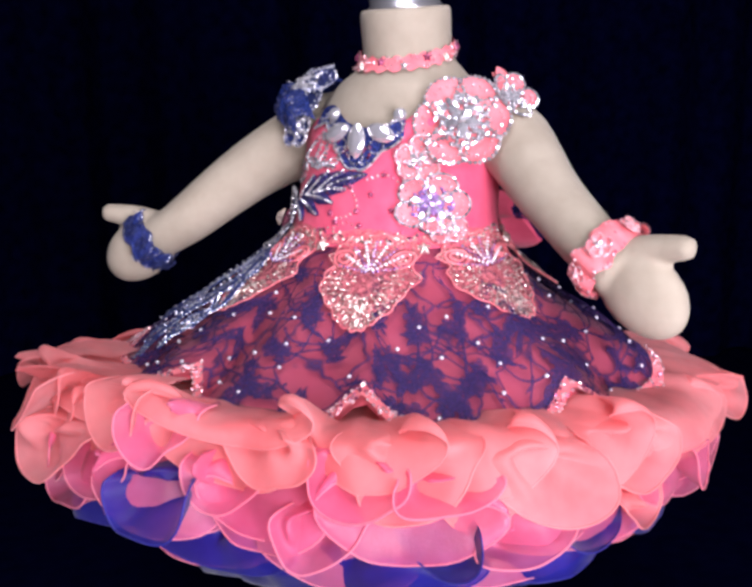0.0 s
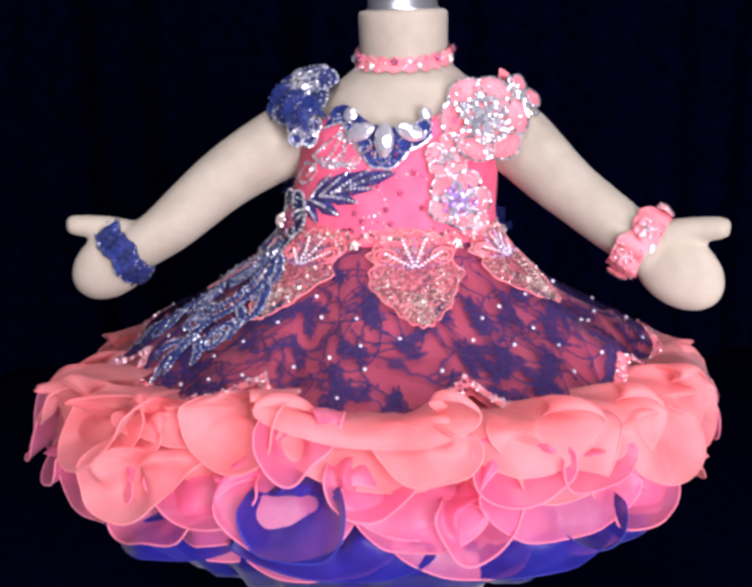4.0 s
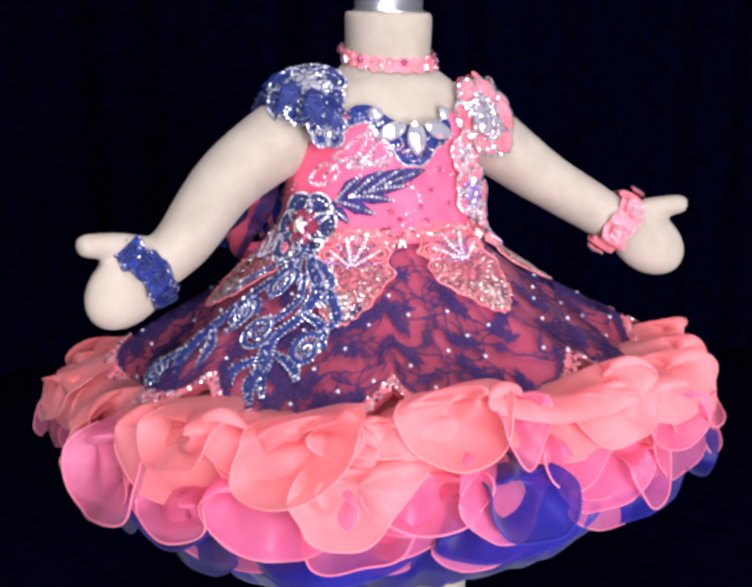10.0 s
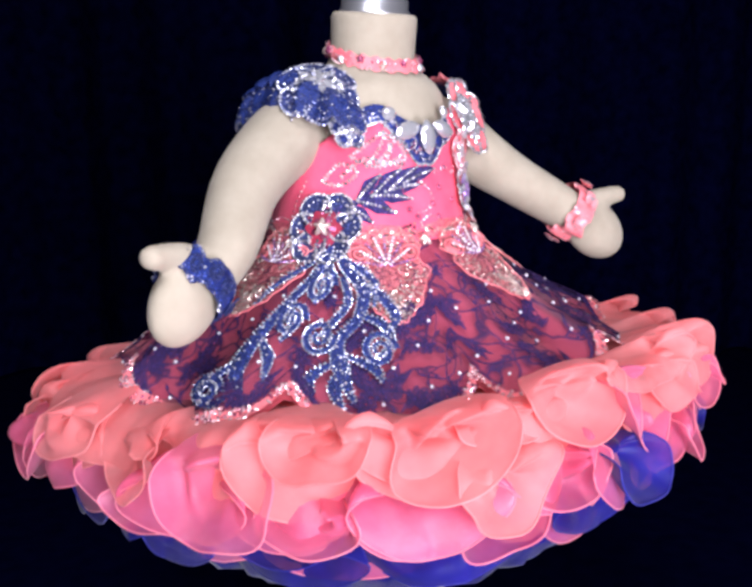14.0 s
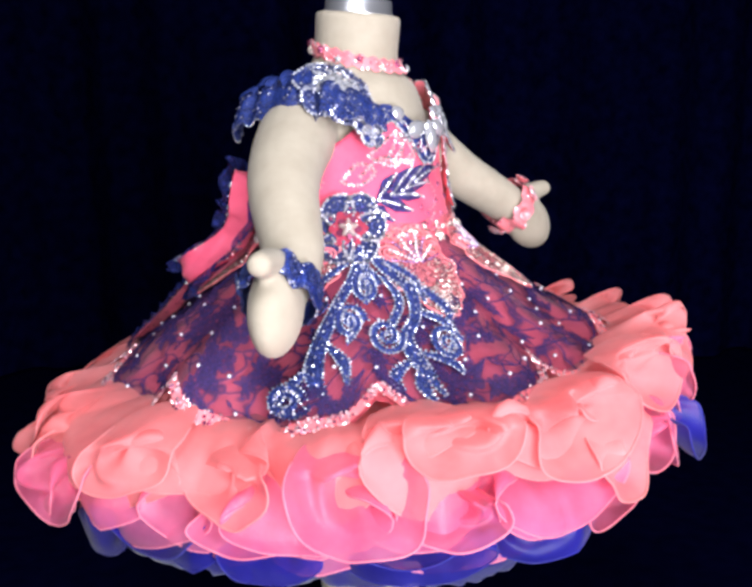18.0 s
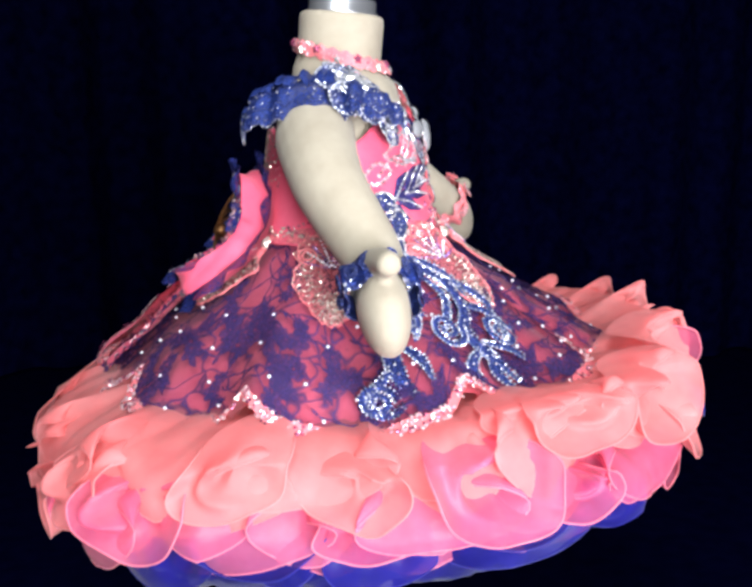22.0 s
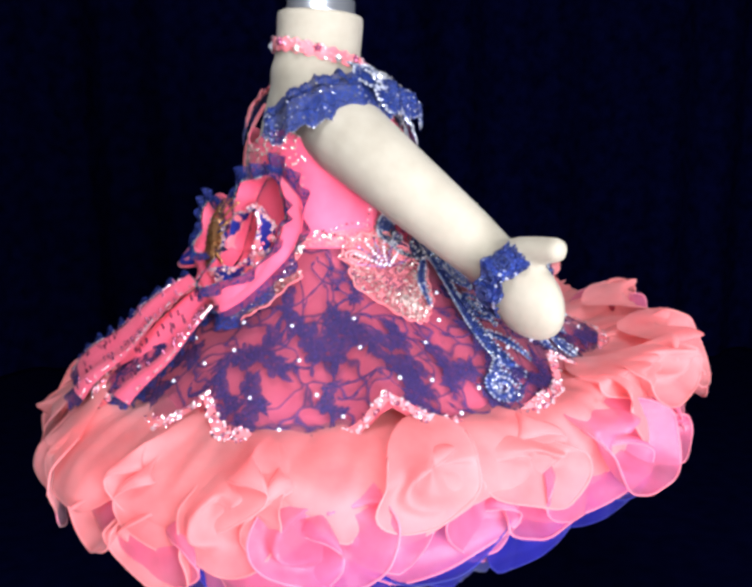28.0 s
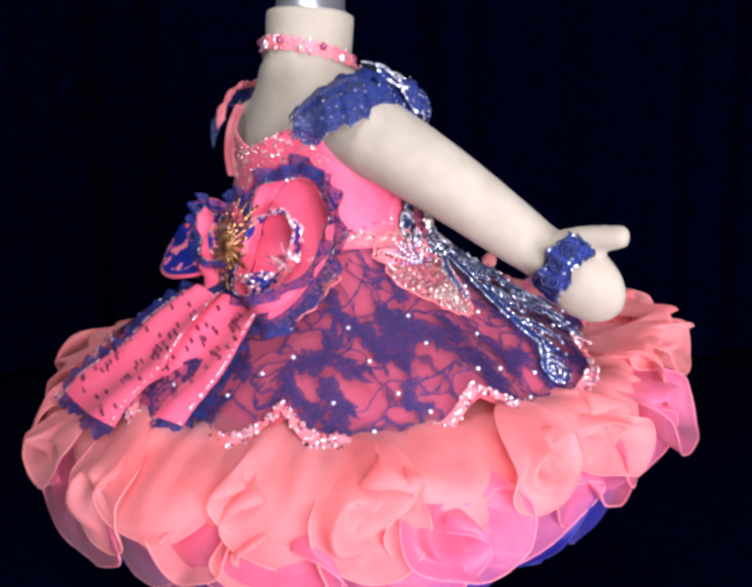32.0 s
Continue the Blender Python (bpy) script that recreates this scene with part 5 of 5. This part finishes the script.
def bow():
    top = moving(thing("back_bow", "large coral satin bow with blue lace edging and bronze brooch", "bow"))
    knot = surf(KNOT, 0.490, 0.012)
    rng = random.Random(12)
    # outline of one loop: bearing from the knot, height
    LOOP = [(1, 0.488), (15, 0.532), (40, 0.553), (56, 0.540), (57, 0.508), (44, 0.470), (27, 0.446), (10, 0.460), (1, 0.488)]
    PATH = smooth_path([(a, z, 0) for a, z in LOOP], 64)
    for s in (-1, 1):
        def band(size, wide, u, v, out):
            """A ribbon loop that stands off the back of the bodice: its flat runs outward."""
            x = u * 64
            k = min(int(x), 63)
            q = PATH[k].lerp(PATH[k + 1], x - k)
            far = math.sin(math.pi * u) ** 0.7
            z = 0.488 + (q.y - 0.488) * size * (0.62 if s > 0 else 1.0)
            d = KNOT - s * q.x * size * (0.84 if s < 0 else 0.50)
            crumple = (0.003 * math.sin(31 * u + 4 * v) + 0.008 * noise.noise((u * 7, v * 1.5, s * 4.0 + size))) * far
            base = max(0.0, (0.488 - z)) * 0.10
            return surf(d, z + crumple, 0.004 + out + base + v * wide * (0.35 + 0.65 * far) + 0.006 * far * noise.noise((u * 6, 2 * v, s * 9.0 + size)) + (0.008 if s < 0 else 0.006) * far * min(1.0, q.x / 45) * (size > 0.9))

        def loop(u, v):
            return band(1.0, 0.024, u, v, 0.004)

        def inner(u, v):
            return band(0.70, 0.018, u, v, 0.012) + Vector((0, 0, -0.005))

        def frilled(name, base, parent_ob, wide, at_v):
            bm = bmesh.new()

            def frill(u, k):
                u = 0.06 + 0.88 * u
                p, mid = base(u, at_v), base(0.5, 0.5) * 0.55 + knot * 0.45
                way = p - mid
                way.y = 0
                way.normalize()
                return p + way * (k * wide * (0.85 + 0.2 * abs(math.sin(u * 46)))) + Vector((0, 0.004 * math.sin(u * 84) * k + (0.002 if at_v > 0.5 else -0.001), 0))
            sheet(bm, frill, 130, 4)
            return part(name, bm, "blue_lace", parent_ob, "blue lace frill")

        bm = bmesh.new()
        sheet(bm, loop, 56, 8)
        ob = part("loop", bm, "satin", top, "coral satin bow loop")
        frilled("lace_edging", loop, ob, 0.016, 0.0)
        frilled("lace_edging", loop, ob, 0.012, 1.0)
        beads = []
        for i in range(110):
            u = 0.08 + 0.84 * rng.random()
            p = loop(u, rng.choice((0.02, 0.98)))
            beads.append((p + Vector((0, 0.002, 0)), Vector((rng.uniform(-.5, .5), 1, .3)), 0.0011))
        gems("loop_beading", beads, "crystal", ob)
        # back of the bow: a flat layer against the bodice
        bm = bmesh.new()
        sheet(bm, lambda u, v: surf(KNOT - s * 24 + (1 - v) * (-s * (0.8 * smooth_at(PATH, u).x - 24)), 0.492 + (1 - v) * (smooth_at(PATH, u).y - 0.492) * (0.62 if s > 0 else 1.0), 0.0045 + 0.003 * math.sin(9 * u + 3 * v) * v + 0.003), 56, 6)
        part("back_layer", bm, "satin", ob, "coral satin back of the bow")
        # the loop at the form's left stands off the back
        if s > 0:
            def side(u, v):
                half = 0.010 + 0.032 * math.sin(math.pi * min(1.0, 0.75 * u))
                return surf(KNOT - 58 * u, 0.496 - 0.006 * u + (2 * v - 1) * half, 0.008 + 0.030 * u ** 1.2 + 0.004 * math.sin(9 * v + 5 * u) * u)
            bm = bmesh.new()
            sheet(bm, side, 24, 10)
            wing = part("side_loop", bm, "satin", top, "coral satin loop standing off the back")
            so = wing.modifiers.new("thickness", "SOLIDIFY")
            so.thickness = 0.0012
            bm = bmesh.new()
            sheet(bm, lambda u, v: side(0.12 + 0.86 * u, 0.06 + 0.88 * v) * 1.03 + Vector((0, 0.002, -0.015)), 24, 10)
            part("printed_face", bm, "print", wing, "royal blue sequin face with pink blocks")
            bm = bmesh.new()
            sheet(bm, lambda u, k: side(1.0, u) + (side(1.0, u) - side(0.9, u)).normalized() * k * 0.013 * (0.8 + 0.2 * math.sin(u * 40)) + Vector((0, 0, 0.003 * math.sin(u * 34) * k)), 50, 4)
            part("lace_edging", bm, "blue_lace", wing, "blue lace frill")
        # inner printed loop
        bm = bmesh.new()
        sheet(bm, inner, 44, 8)
        ob = part("inner_loop", bm, "print", top, "royal blue sequin loop with pink edges")
        beads = []
        for i in range(420):
            u, v = rng.uniform(0.05, 0.95), rng.random()
            if math.sin(u * 31) * math.sin(v * 7 + 1) > 0.05 or v < 0.14 or v > 0.86:
                p = inner(u, v)
                way = p - surf(KNOT - s * 14, 0.488, 0.02)
                way.y = 0.3 * (1 if v > 0.5 else -1) * way.length
                way.normalize()
                beads.append((p + way * 0.0006, way + Vector((rng.uniform(-.3, .3), rng.uniform(-.3, .3), 0)), rng.uniform(0.0012, 0.0022)))
        gems("sequin_work", beads, "pink_stone", ob)
        # tail, lying down the skirt
        # bearing of its two edges above and below, height of its end, how far it stands off above and below
        (a0, a1), (b0, b1), low, near, far_off = ((86, 106), (78, 101), 0.374, 0.016, 0.018) if s > 0 else ((101, 124), (95, 114), 0.386, 0.012, 0.009)

        def tail(u, v):
            z = 0.456 + (low - 0.456) * u
            v = v if s > 0 else 1 - v
            d = (a0 + (a1 - a0) * v) * (1 - u) + (b0 + (b1 - b0) * v) * u
            return surf(d, z, near + (far_off - near) * u + 0.004 * math.sin(2.4 * math.pi * v + 2 * u) + 0.002 * math.sin(9 * u))
        bm = bmesh.new()
        sheet(bm, tail, 30, 10)
        ob = part("tail", bm, "satin", top, "coral satin bow tail printed with small dark flowers")
        for edge_v in (0.0,):
            bm = bmesh.new()

            def tail_frill(u, k):
                d_out = -1 if edge_v < 0.5 else 1
                p, q = tail(u, edge_v), tail(u, 0.5)
                return p + (p - q).normalized() * k * 0.014 * (0.8 + 0.2 * math.sin(u * 50)) + Vector((0, 0, 0.003 * math.sin(u * 60) * k + 0.001))
            sheet(bm, tail_frill, 80, 4)
            part("lace_edging", bm, "blue_lace", ob, "blue lace frill")
        bm = bmesh.new()
        sheet(bm, lambda u, k: tail(1.0, u) + (tail(1.0, u) - tail(0.9, u)).normalized() * k * 0.013 * (0.8 + 0.2 * math.sin(u * 30)) + Vector((0, 0, 0.002 * math.sin(u * 40) * k)), 50, 4)
        part("lace_edging", bm, "blue_lace", ob, "blue lace frill")
        dots, shine = [], []
        for i in range(46):
            u, v = rng.uniform(0.1, 0.96), rng.uniform(0.08, 0.92)
            p = tail(u, v)
            n = Vector((p.x, p.y, 0.18)).normalized()
            for k in range(4):
                a = 2 * math.pi * k / 4 + u * 9
                dots.append((p + 0.0016 * Vector((math.cos(a), math.sin(a) * 0.3, math.sin(a))) + n * 0.0012, n, 0.0013))
        for i in range(90):
            u, v = rng.random(), rng.choice((0.03, 0.97))
            p = tail(u, v)
            shine.append((p + Vector((0, 0.001, 0.001)), Vector((p.x, p.y, 0.15)), 0.0012))
        gems("flower_print", dots, "dark_stone", ob)
        gems("edge_sequin_work", shine, "pink_stone", ob)
    # brooch of bronze beads
    c, side, up, out = on_body(KNOT + 1, 0.494, 0.034)
    bm = bmesh.new()
    bmesh.ops.create_uvsphere(bm, u_segments=16, v_segments=10, radius=0.0065, matrix=Matrix.Translation(c))
    brooch = part("brooch", bm, "gold", top, "bronze middle of the beaded brooch")
    for k in range(19):
        a = 2 * math.pi * k / 19 + 0.1
        length = 0.019 + 0.024 * abs(math.sin(a)) ** 1.5 + rng.uniform(-0.003, 0.003)
        spots = []
        m = 0.006
        while m < length:
            way = math.cos(a) * side + math.sin(a) * up
            spots.append((c + way * m + out * (0.003 - 7 * m * m), out + 0.4 * way + Vector((rng.uniform(-.3, .3), 0, rng.uniform(-.3, .3))), 0.0019))
            m += 0.0030
        gems("bead_ray", spots, "gold", brooch)


def turn_at(t):
    """The form's bearing: a mean over two seconds rounds off the steps of the rate."""
    return sum(lerp_table(TURN, min(32.0, max(0.0, t + k)))[0] - 4.7 * (min(32.0, max(0.0, t + k)) - t) for k in (-1.5, -0.5, 0.5, 1.5)) / 4


def motions():
    """All that is worn turns with the form."""
    rows = [(float(t), Matrix.Rotation(radians(turn_at(t)), 4, "Z") @ Matrix.Translation(OFFSET)) for t in range(33)]
    for ob in MOVERS:
        walk(ob, rows)


room()
dress_form()
dress()
choker()
cuff(-1, "royal", "blue_stone", "royal blue lace wrist cuff with crystals on the form's arm")
cuff(1, "pink_lace", "pink_stone", "coral pink lace wrist cuff with crystals on the form's arm")
bow()
motions()
